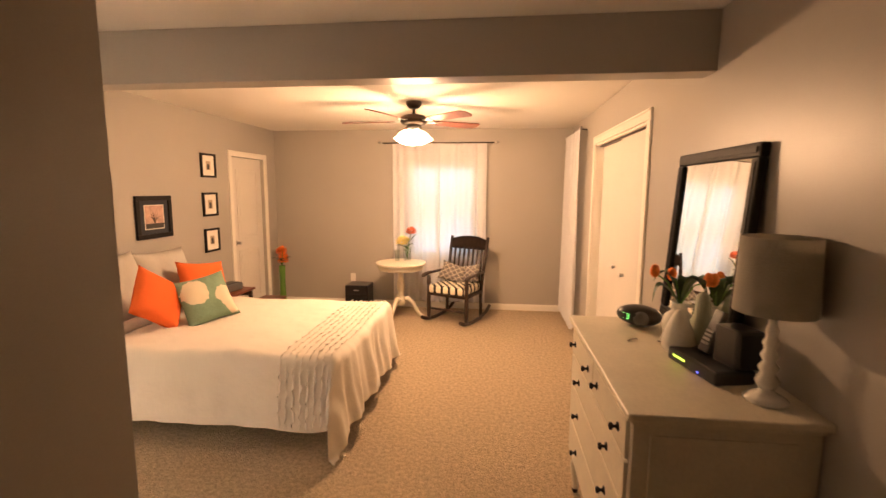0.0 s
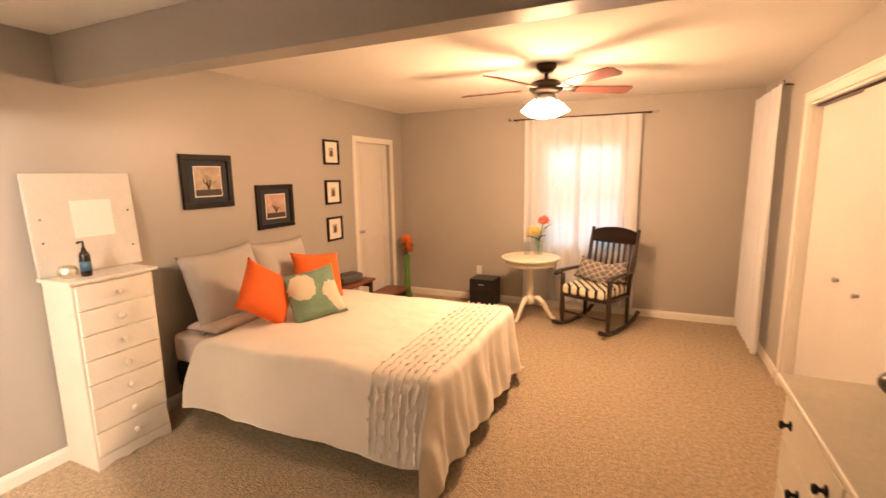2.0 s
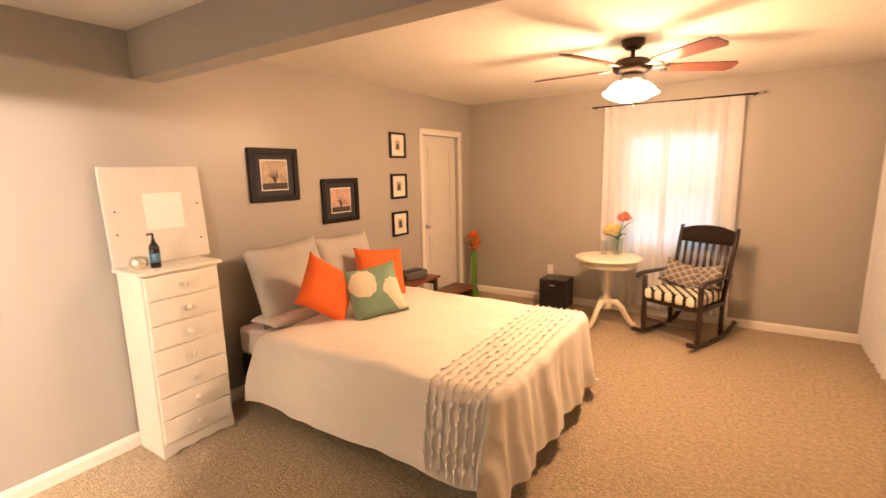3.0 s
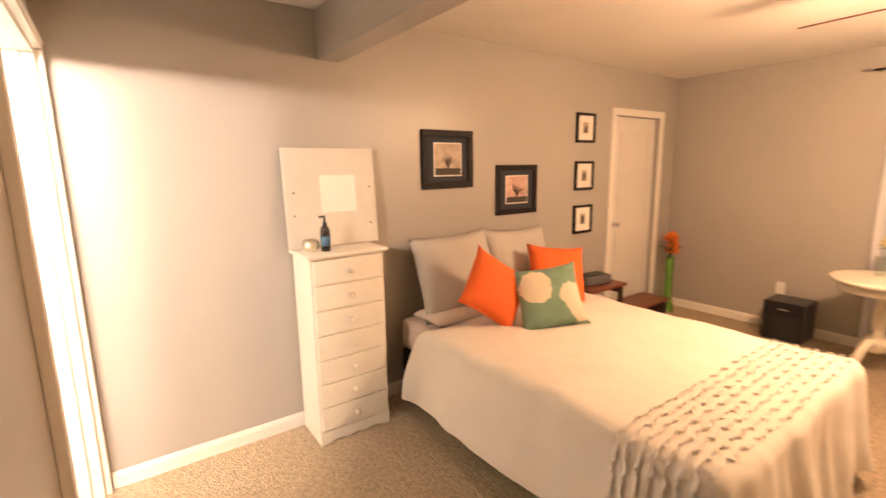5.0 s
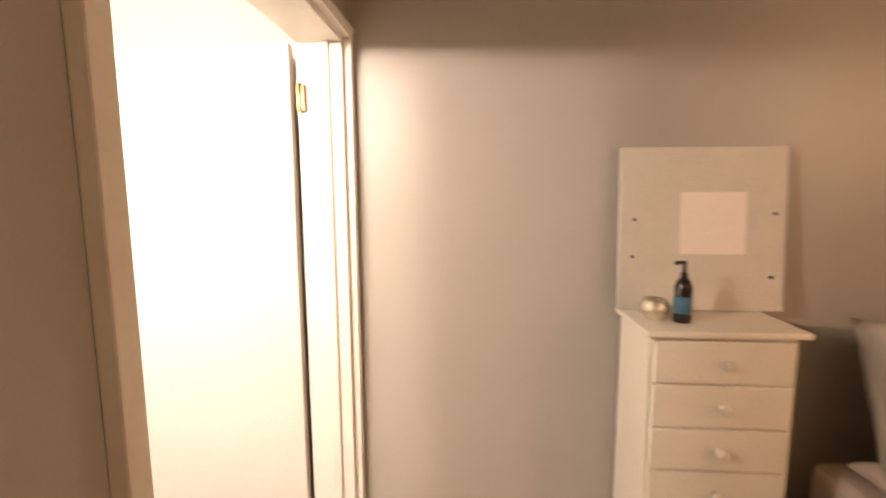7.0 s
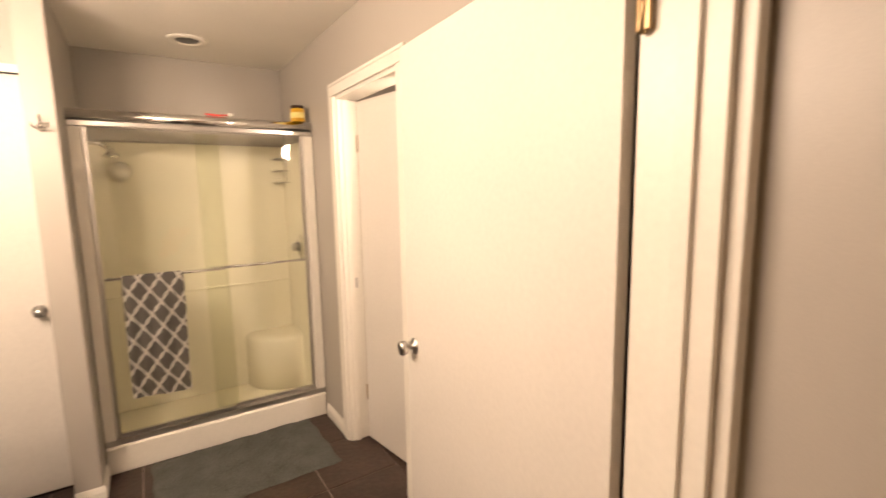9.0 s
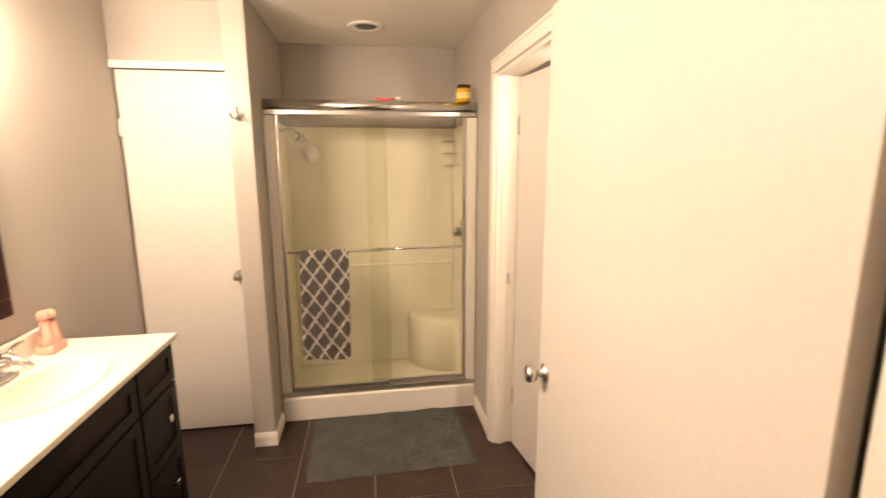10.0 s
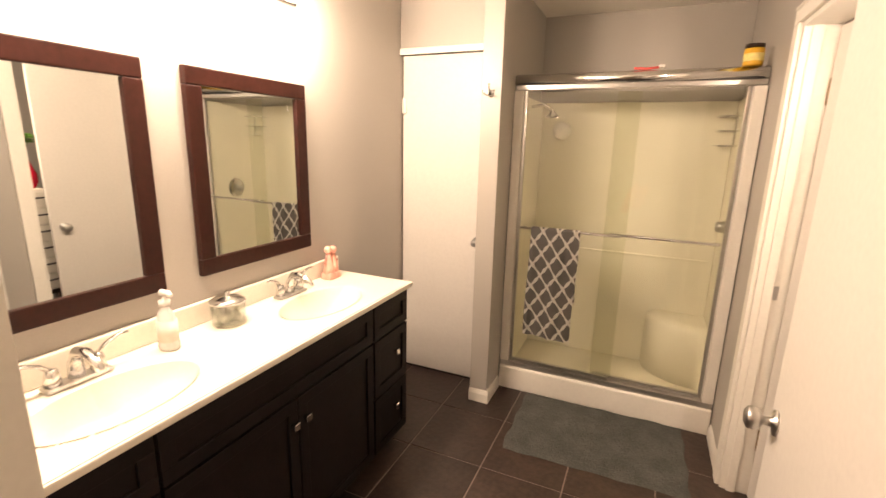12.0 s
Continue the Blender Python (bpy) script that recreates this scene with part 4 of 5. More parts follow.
curtain("sheer_curtain", pose(-1.31, F - 0.09, 0), 0.66, 0.11, 2.25, 5, "white sheer curtain panel hanging over the window", 1.0, 0.8)
curtain("sheer_curtain", pose(-0.70, F - 0.075, 0), 0.66, 0.11, 2.25, 5, "white sheer curtain panel hanging over the window", 4.0, 0.8)
curtain("sheer_curtain", pose(R - 0.085, F - 0.06, 0, 0, 0, -90), 0.97, 0.07, 2.30, 9, "white sheer curtain gathered on the closet wall", 7.0, 1.0)


def rod(m, w):
    ob = thing("curtain_rod", "thin dark curtain rod with end finials", "curtain rod", m)
    part("pole", bm_tube([(0, 0, 0), (w, 0, 0)], 0.008, 8), BRONZE, ob)
    for x, s in ((0, -1), (w, 1)):
        part("finial", bm_tube([(x, 0, 0), (x + s * 0.02, 0, 0.0), (x + s * 0.04, 0, 0.01), (x + s * 0.06, 0, 0)], [0.008, 0.016, 0.014, 0.004], 10), STEEL, ob)
        part("bracket", bm_tube([(x - s * 0.03, 0, 0), (x - s * 0.03, 0.08, -0.01)], 0.006, 6), BRONZE, ob)
    return ob


rod(pose(-1.44, F - 0.08, 2.255), 1.50)
rod(pose(R - 0.08, F - 0.03, 2.305, 0, 0, -90), 0.98)

# ceiling fan
fan = thing("ceiling_fan", "dark bronze five-blade ceiling fan with four lit glass shades", "ceiling fan", Matrix.Translation(FAN))
part("canopy", bm_lathe([(0.075, -0.001), (0.072, -0.03), (0.045, -0.06), (0.02, -0.065)], 24), BRONZE, fan)
part("downrod", bm_tube([(0, 0, -0.06), (0, 0, -0.12)], 0.015, 10), BRONZE, fan)
part("motor", bm_lathe([(0.05, -0.115), (0.10, -0.125), (0.125, -0.145), (0.125, -0.185), (0.10, -0.205), (0.06, -0.215)], 28), BRONZE, fan)
part("light_fitter", bm_lathe([(0.06, -0.216), (0.075, -0.235), (0.055, -0.27), (0.03, -0.285), (0.012, -0.30)], 20), STEEL, fan)
for k in range(5):
    a = radians(33 + 72 * k)
    m = Matrix.Rotation(a, 4, "Z") @ pose(0, 0, -0.175, -13, 0, 0)
    bm = bm_box((0.19, -0.068, -0.004), (0.68, 0.068, 0.004), 0.0)
    for v in bm.verts:
        if v.co.x < 0.3:
            v.co.y *= 0.72
    bmesh.ops.bevel(bm, geom=[e for e in bm.edges if abs(e.verts[0].co.z - e.verts[1].co.z) > 0.004], offset=0.022, segments=3, affect="EDGES")
    bm.transform(m)
    b = part("blade", bm, REDW, fan, "reddish wood blade")
    bm = bm_tube([(0.09, 0, 0.008), (0.15, 0, -0.004), (0.21, 0.02, -0.007), (0.24, 0.03, -0.007)], 0.012, 8, flat=0.5)
    bm_tube([(0.15, 0, -0.004), (0.21, -0.02, -0.007), (0.24, -0.03, -0.007)], 0.012, 8, bm, 0.5)
    bm.transform(m)
    part("blade_iron", bm, STEEL, b, "polished blade bracket")
for k in range(4):
    a = radians(35 + 90 * k)
    m = Matrix.Rotation(a, 4, "Z") @ pose(0.078, 0, -0.262, 0, 156, 0)
    bm = bm_lathe([(0.018, 0.0), (0.024, 0.01), (0.046, 0.04), (0.058, 0.075), (0.074, 0.108), (0.071, 0.109), (0.054, 0.075), (0.020, 0.03)], 18)
    bm.transform(m)
    part("glass_shade", bm, BULB, fan, "lit frosted glass shade")
part("pull_chain", bm_tube([(0.02, -0.03, -0.29), (0.02, -0.03, -0.43)], 0.002, 5), STEEL, fan)

# ---- dresser and what stands on it ----
DX0, DX1, DY0, DY1, DZ = 0.495, R + 0.005, 1.53, 2.60, 0.98
dr = thing("dresser", "long cream painted dresser with turned legs and dark pulls", "dresser")
part("body", bm_box((DX0 + 0.02, DY0 + 0.02, 0.24), (DX1 - 0.01, DY1 - 0.02, DZ - 0.026), 0.004), CREAM, dr)
part("top", bm_box((DX0 - 0.008, DY0 - 0.015, DZ - 0.025), (DX1, DY1 + 0.015, DZ), 0.008, seg=3), CREAM, dr)
part("top_moulding", bm_box((DX0 + 0.008, DY0 + 0.004, DZ - 0.043), (DX1 - 0.01, DY1 - 0.004, DZ - 0.026), 0.006), CREAM, dr)
part("side_panel_frame", bm_box((DX0 + 0.07, DY0 + 0.012, 0.30), (DX1 - 0.08, DY0 + 0.02, 0.90), 0.003), CREAM, dr)
for x in (DX0 + 0.05, DX1 - 0.05):
    for y in (DY0 + 0.05, DY1 - 0.05):
        leg = part("leg", bm_lathe([(0.014, 0.03), (0.018, 0.05), (0.014, 0.06), (0.026, 0.12), (0.030, 0.17), (0.020, 0.20), (0.032, 0.22), (0.032, 0.245)], 16, at=(x, y, 0)), CREAM, dr)
        part("caster", bm_ball((x, y, 0.016), 0.016, sub=2), BLACKF, leg)


def dark_pull(parent, at):
    bm = bm_lathe([(0.016, 0), (0.015, 0.004), (0.006, 0.008), (0.006, 0.016), (0.013, 0.022), (0.012, 0.03), (0.003, 0.032)], 12)
    bm.transform(Matrix.Translation(at) @ pose(0, 0, 0, 0, -90, 0))
    return part("pull", bm, BLACKF, parent, "small dark pull")


mid = (DY0 + DY1) / 2
for z0, z1, cols in ((0.80, 0.93, 2), (0.645, 0.79, 1), (0.455, 0.635, 1), (0.265, 0.445, 1)):
    w = (DY1 - DY0 - 0.08) / cols
    for c in range(cols):
        y0 = DY0 + 0.04 + w * c
        d = part("drawer", bm_box((DX0 + 0.006, y0 + 0.006, z0), (DX0 + 0.022, y0 + w - 0.006, z1), 0.004), CREAM, dr)
        for f in ((0.22, 0.78) if cols == 1 else (0.18, 0.82)):
            dark_pull(d, (DX0 + 0.007, y0 + w * f, (z0 + z1) / 2))

mir = thing("dresser_mirror", "large black framed mirror leaning on the wall", "mirror", pose(R - 0.062, 2.33, DZ + 0.001, 0, 3.5, 0))
mw, mh, bd = 0.74, 0.84, 0.055
for a, b, lo, hi in ((-mw / 2, mw / 2, mh - bd, mh), (-mw / 2, mw / 2, 0, bd), (-mw / 2, -mw / 2 + bd, bd, mh - bd), (mw / 2 - bd, mw / 2, bd, mh - bd)):
    part("frame", bm_box((-0.025, a, lo), (0.012, b, hi), 0.010, seg=3), BLACKF, mir)
    part("frame_bead", bm_box((-0.030, a + 0.016, lo + 0.016), (-0.026, b - 0.016, hi - 0.016), 0.002), BLACKF, mir)
part("glass", bm_box((-0.010, -mw / 2 + bd - 0.004, bd - 0.004), (-0.004, mw / 2 - bd + 0.004, mh - bd + 0.004)), MIRROR, mir, "mirror glass")

cr = thing("alarm_clock", "rounded black alarm clock with green digits on the dresser", "alarm clock", pose(0.80, 2.47, DZ, 0, 0, -30))
part("case", bm_ball((0, 0, 0.052), 0.052, sub=3, scale=(2.1, 1.35, 1.0)), BLACKP, cr)
part("speaker_ring", bm_lathe([(0.035, 0), (0.036, 0.004), (0.02, 0.006)], 18), GREYP, cr).matrix_basis = pose(0.025, -0.066, 0.05, 75, 0, 0)
for k, w in enumerate((0.006, 0.012, 0.012)):
    x = -0.078 + 0.017 * k
    bm = bmesh.new()
    for z in (0.042, 0.054, 0.066):
        bm_box((x, -0.069 + 0.012 * abs(k - 2), z - 0.0012), (x + w, -0.064 + 0.012 * abs(k - 2), z + 0.0012), bm=bm)
    bm_box((x + w - 0.002, -0.069 + 0.012 * abs(k - 2), 0.042), (x + w, -0.064 + 0.012 * abs(k - 2), 0.066), bm=bm)
    part("digit", bm, GREENLED, cr, "lit green digit")

tv = thing("tulip_vase", "round white jug holding orange tulips on the dresser", "vase", pose(0.92, 2.30, DZ))
part("jug", bm_lathe([(0.035, 0), (0.06, 0.02), (0.072, 0.06), (0.062, 0.10), (0.034, 0.125), (0.034, 0.15), (0.042, 0.165), (0.038, 0.165), (0.03, 0.14)], 22), CERAM, tv, "round white jug")
part("handle", bm_tube([(0.03, -0.02, 0.15), (0.07, -0.04, 0.15), (0.09, -0.05, 0.11), (0.06, -0.04, 0.07)], 0.008, 8), CERAM, tv)
for k, (dx, dy, z) in enumerate(((-0.10, 0.05, 0.285), (0.075, -0.09, 0.275), (-0.02, 0.06, 0.27))):
    part("stem", bm_tube([(0, 0, 0.15), (dx * 0.5, dy * 0.5, 0.25), (dx, dy, z)], 0.004, 6), STEM, tv)
    part("tulip", bm_lathe([(0.008, -0.02), (0.020, -0.005), (0.022, 0.015), (0.014, 0.035), (0.004, 0.04)], 10, at=(dx, dy, z)), PETO, tv, "orange tulip head")
for p in (((0, 0, 0.15), (-0.10, 0.02, 0.34), (-0.12, 0.0, 0.16)), ((0, 0, 0.15), (0.02, -0.05, 0.40), (0.08, -0.10, 0.20)), ((0, 0, 0.15), (-0.03, 0.05, 0.40), (-0.09, 0.09, 0.24)), ((0, 0, 0.15), (0.05, -0.02, 0.38), (0.05, -0.13, 0.26)), ((0, 0, 0.15), (0.04, 0.06, 0.36), (0.07, 0.11, 0.22))):
    leaf(tv, p, 0.030)


def pear(name, m, h, mat, label):
    ob = thing(name, label, "ornament", m, "pear ornaments")
    part("body", bm_lathe([(0.03, 0), (0.055, 0.012), (0.066, 0.05), (0.055, 0.10), (0.036, 0.14), (0.026, h - 0.02), (0.012, h - 0.004), (0.002, h)], 20), mat, ob)
    part("stalk", bm_tube([(0, 0, h - 0.004), (0.004, 0, h + 0.012)], 0.004, 6), mat, ob)


pear("pear_ornament", pose(0.835, 2.075, DZ), 0.185, CERAM, "white ceramic pear ornament on the dresser")
pear("pear_ornament", pose(0.945, 2.13, DZ), 0.25, PALEG, "taller pale green ceramic pear ornament")

dock = thing("speaker_dock", "black speaker dock with lime display on the dresser", "speaker", pose(0.875, 1.90, DZ, 0, 0, 12))
part("base", bm_box((-0.07, -0.14, 0), (0.08, 0.14, 0.05), 0.01), BLACKP, dock)
part("tower", bm_box((0.0, -0.14, 0.051), (0.10, -0.02, 0.19), 0.012), BLACKP, dock)
part("display", bm_box((-0.0725, 0.03, 0.024), (-0.0702, 0.10, 0.030)), LIMELED, dock, "lit lime display line")
part("indicator", bm_box((-0.0725, -0.05, 0.012), (-0.0702, -0.042, 0.018)), BLUELED, dock, "small blue light")
ph = thing("cordless_phone", "silver and black cordless phone standing in its base", "telephone", pose(0.885, 1.955, DZ + 0.052, 0, 22, 12))
part("handset", bm_box((-0.014, -0.026, 0), (0.014, 0.026, 0.17), 0.008, seg=3), GREYP, ph)
for r in range(4):
    for c in range(3):
        part("key", bm_box((-0.017, -0.017 + 0.013 * c, 0.03 + 0.016 * r), (-0.0135, -0.008 + 0.013 * c, 0.040 + 0.016 * r), 0.001), WHITEP, ph)
for x, y, a in ((0.70, 2.22, 35), (0.83, 2.20, -30)):
    solid("hair_pin", bm_tube([(-0.03, 0, 0.004), (0, 0.003, 0.006), (0.03, 0, 0.004)], 0.003, 6), DARKW, "thin dark hair pin on the dresser", "hair pin", "hair pins", m=pose(x, y, DZ, 0, 0, a))

tl = thing("table_lamp", "white turned lamp with a linen drum shade", "table lamp", pose(0.95, 1.665, DZ))
part("base", bm_lathe([(0.062, 0), (0.064, 0.008), (0.045, 0.02), (0.025, 0.03), (0.022, 0.04)], 22), CERAM, tl)
part("stem", bm_lathe([(0.02, 0.04), (0.036, 0.065), (0.02, 0.09), (0.030, 0.11), (0.017, 0.13), (0.027, 0.15), (0.016, 0.17), (0.024, 0.19), (0.015, 0.21), (0.020, 0.23), (0.012, 0.25), (0.012, 0.30)], 18), CERAM, tl, "bobbin-turned white stem")
bm = bm_grid(lambda u, v: Vector(((0.105 + 0.008 * (1 - v)) * math.cos(2 * math.pi * u), (0.105 + 0.008 * (1 - v)) * math.sin(2 * math.pi * u), 0.29 + 0.235 * v)), 36, 4)
bmesh.ops.solidify(bm, geom=bm.faces[:], thickness=0.003)
part("shade", bm, SHADE, tl, "grey-beige linen drum shade")
part("shade_ring", bm_tube([(0.10 * math.cos(k / 12 * math.pi), 0.10 * math.sin(k / 12 * math.pi), 0.49) for k in (0, 12)], 0.003, 6), STEEL, tl)

# ---- bathroom ----
VW, VF, VY0, VY1, VZ = -1.13, -1.585, -0.63, 1.03, 0.89
tops = thing("countertop", "white cultured marble countertop with two oval basins", "countertop")


def counter_sheet(u, v):
    x, y = VW - 0.001 + (VF - VW) * u, VY0 + (VY1 - VY0) * v
    z = VZ
    for cy in (-0.20, 0.66):
        d = math.sqrt(((x + 1.385) / 0.135) ** 2 + ((y - cy) / 0.225) ** 2)
        if d < 1.0:
            z -= 0.11 * (1 - d ** 2.6) ** 0.75
        elif d < 1.12:
            z -= 0.004 * (1.12 - d) / 0.12
    return Vector((x, y, z))


bm = bm_grid(counter_sheet, 56, 150)
part("top", bm, COUNTER, tops)
part("front_edge", bm_box((VF - 0.012, VY0, VZ - 0.024), (VF, VY1, VZ), 0.006), COUNTER, tops)
part("end_edge", bm_box((VF - 0.012, VY0 - 0.012, VZ - 0.024), (VW - 0.001, VY0, VZ), 0.006), COUNTER, tops)
part("backsplash", bm_box((VW - 0.022, VY0, VZ + 0.001), (VW - 0.001, VY1, VZ + 0.085), 0.006), COUNTER, tops)
for cy in (-0.20, 0.66):
    d = part("basin", bm_grid(lambda u, v, cy=cy: Vector((-1.385 + 0.1345 * v * math.cos(2 * math.pi * u), cy + 0.2242 * v * math.sin(2 * math.pi * u), VZ + 0.0015 - 0.11 * max(0, 1 - (v * 0.996) ** 2.6) ** 0.75)), 40, 14), BASIN, tops, "cream oval basin")
    part("drain", bm_lathe([(0.02, 0), (0.018, 0.003)], 14, at=(-1.385, cy, VZ - 0.107)), CHROME, d)
van = thing("vanity_cabinet", "dark espresso double vanity cabinet with square nickel knobs", "vanity")
part("body", bm_box((VF + 0.02, VY0 + 0.012, 0.09), (VW - 0.001, VY1, VZ - 0.125), 0.003), ESPR, van)
part("upper_rail", bm_box((VF + 0.02, VY0 + 0.012, VZ - 0.124), (VF + 0.04, VY1, VZ - 0.025)), ESPR, van)
part("end_panel", bm_box((VF + 0.04, VY0 + 0.012, VZ - 0.124), (VW - 0.001, VY0 + 0.03, VZ - 0.025)), ESPR, van)
part("toe_kick", bm_box((VF + 0.08, VY0 + 0.03, 0), (VW - 0.001, VY1, 0.089)), ESPR, van)


def shaker(y0, y1, z0, z1, name, knobs=()):
    """A framed cabinet front with a recessed centre and square knobs."""
    x = VF + 0.02
    ob = part(name, bm_box((x - 0.010, y0, z0), (x - 0.001, y1, z1)), ESPR, van)
    b = 0.045
    for a, c, lo, hi in ((y0, y1, z1 - b, z1), (y0, y1, z0, z0 + b), (y0, y0 + b, z0 + b, z1 - b), (y1 - b, y1, z0 + b, z1 - b)):
        part("rail", bm_box((x - 0.020, a, lo), (x - 0.0105, c, hi), 0.002), ESPR, ob)
    for y, z in knobs:
        bm = bm_box((x - 0.045, y - 0.014, z - 0.014), (x - 0.030, y + 0.014, z + 0.014), 0.004)
        bm_tube([(x - 0.031, y, z), (x - 0.019, y, z)], 0.007, 8, bm)
        part("knob", bm, CHROME, ob, "square polished nickel knob")


for k, (z0, z1) in enumerate(((0.70, 0.86), (0.41, 0.69), (0.11, 0.40))):
    shaker(VY0 + 0.03, VY0 + 0.33, z0, z1, "drawer", () if k == 0 else ((VY0 + 0.155, (z0 + z1) / 2 + 0.03),))
shaker(VY0 + 0.345, 0.695, 0.70, 0.86, "false_front")
shaker(VY0 + 0.345, 0.199, 0.11, 0.69, "cabinet_door", ((0.171, 0.60),))
shaker(0.206, 0.695, 0.11, 0.69, "cabinet_door", ((0.234, 0.60),))
shaker(0.705, VY1 - 0.01, 0.70, 0.86, "false_front")
shaker(0.705, VY1 - 0.01, 0.11, 0.69, "cabinet_door", ((0.735, 0.60),))


def faucet(y):
    ob = thing("faucet", "polished nickel two-handle faucet behind the basin", "faucet", pose(VW - 0.075, y, VZ + 0.001), "faucets")
    part("deck_plate", bm_box((-0.026, -0.085, 0), (0.026, 0.085, 0.014), 0.010, seg=3), STEEL, ob)
    part("spout", bm_tube([(0.005, 0, 0.012), (0.0, 0, 0.06), (-0.02, 0, 0.092), (-0.06, 0, 0.098), (-0.105, 0, 0.078), (-0.125, 0, 0.055)], [0.022, 0.019, 0.018, 0.016, 0.014, 0.013], 14), CHROME, ob)
    for s in (-1, 1):
        h = part("handle_base", bm_lathe([(0.022, 0.013), (0.019, 0.045), (0.014, 0.060), (0.004, 0.063)], 14, at=(0.004, s * 0.058, 0)), CHROME, ob)
        part("lever", bm_tube([(0.004, s * 0.058, 0.055), (0.0, s * 0.085, 0.082), (-0.006, s * 0.12, 0.098), (-0.008, s * 0.145, 0.098)], [0.011, 0.009, 0.008, 0.005], 10, flat=0.7), CHROME, h)


faucet(-0.20)
faucet(0.66)

soap = thing("soap_bottle", "clear hand soap bottle with a white pump", "bottle", pose(-1.235, 0.405, VZ + 0.001))
part("bottle", bm_lathe([(0.034, 0), (0.038, 0.008), (0.036, 0.07), (0.028, 0.125), (0.016, 0.14), (0.014, 0.15)], 20, squash=0.75), SOAPM, soap)
part("label", bm_lathe([(0.0372, 0.03), (0.0368, 0.10)], 20, squash=0.76), MATW, soap, "white label")
part("cap", bm_lathe([(0.017, 0.15), (0.017, 0.168), (0.006, 0.17), (0.006, 0.19)], 14), WHITEP, soap)
part("pump_head", bm_tube([(0.01, 0, 0.192), (-0.02, 0, 0.194), (-0.038, 0, 0.188)], [0.012, 0.011, 0.006], 8), WHITEP, soap)
jar = thing("cotton_jar", "clear glass jar of cotton with a polished lid", "jar", pose(-1.235, 0.165, VZ + 0.001))
part("jar", bm_lathe([(0.055, 0), (0.06, 0.01), (0.06, 0.085), (0.057, 0.085), (0.056, 0.01), (0.001, 0.008)], 24), GLASS, jar)
bm = bmesh.new()
rnd = random.Random(4)
for k in range(46):
    a, d = 6.283 * rnd.random(), 0.038 * math.sqrt(rnd.random())
    bm_ball((d * math.cos(a), d * math.sin(a), 0.026 + 0.042 * rnd.random()), 0.016, bm, 1)
part("cotton", bm, MATW, jar, "white cotton balls")
part("lid", bm_lathe([(0.064, 0.086), (0.064, 0.094), (0.045, 0.104), (0.012, 0.109), (0.008, 0.116), (0.013, 0.124), (0.004, 0.13)], 24), CHROME, jar, "polished lid")
bm = bm_box((-0.03, -0.045, 0), (0.03, 0.045, 0.035), 0.008)
bm_lathe([(0.03, 0.03), (0.024, 0.07), (0.016, 0.11), (0.013, 0.125)], 12, bm, (0, -0.016, 0))
bm_lathe([(0.03, 0.03), (0.022, 0.07), (0.015, 0.115), (0.013, 0.13)], 12, bm, (0, 0.018, 0))
bm_ball((0, -0.016, 0.145), 0.021, bm)
bm_ball((0, 0.020, 0.150), 0.021, bm)
bm_tube([(0, -0.03, 0.12), (0, -0.05, 0.085), (0, -0.015, 0.055)], 0.007, 8, bm)
bm_tube([(0, 0.03, 0.12), (0, 0.05, 0.085), (0, 0.012, 0.055)], 0.007, 8, bm)
solid("figurine", bm, PINK, "small pink and cream ceramic couple figurine", "figurine", m=pose(-1.20, -0.50, VZ + 0.001))


def wall_mirror(y0, y1, z0, z1):
    ob = thing("wall_mirror", "mahogany framed mirror on the wall above a basin", "mirror", group="vanity mirrors")
    b = 0.063
    for a, c, lo, hi in ((y0, y1, z1 - b, z1), (y0, y1, z0, z0 + b), (y0, y0 + b, z0 + b, z1 - b), (y1 - b, y1, z0 + b, z1 - b)):
        part("frame", bm_box((VW - 0.028, a, lo), (VW - 0.001, c, hi), 0.005), MAHOG, ob)
    part("glass", bm_box((VW - 0.016, y0 + b - 0.003, z0 + b - 0.003), (VW - 0.012, y1 - b + 0.003, z1 - b + 0.003)), MIRROR, ob, "mirror glass")


wall_mirror(-0.410, 0.192, 1.070, 1.815)
wall_mirror(0.337, 0.945, 1.062, 1.812)

bar = thing("vanity_light", "polished vanity light bar with four lit globes", "wall lamp")
part("back_plate", bm_box((VW - 0.03, -0.38, 2.13), (VW - 0.001, 0.94, 2.23), 0.008), CHROME, bar)
for y in (-0.26, 0.10, 0.46, 0.82):
    part("socket", bm_tube([(VW - 0.03, y, 2.16), (VW - 0.07, y, 2.16)], 0.024, 12), CHROME, bar)
    part("globe", bm_ball((VW - 0.115, y, 2.16), 0.05), BULB2, bar, "lit globe bulb")

hk = thing("robe_hook", "polished double robe hook on the partition end", "hook", pose(-1.80, -1.139, 1.84))
part("plate", bm_lathe([(0.02, 0), (0.018, 0.006), (0.008, 0.01)], 14), CHROME, hk).matrix_basis = pose(0, 0, 0, -90, 0, 0)
for s in (-1, 1):
    part("prong", bm_tube([(0, 0.008, 0), (s * 0.015, 0.03, -0.012), (s * 0.028, 0.05, 0.0), (s * 0.030, 0.052, 0.015)], 0.005, 8), CHROME, hk)
part("prong", bm_tube([(0, 0.008, 0.005), (0, 0.035, 0.02), (0, 0.05, 0.05)], 0.005, 8), CHROME, hk)

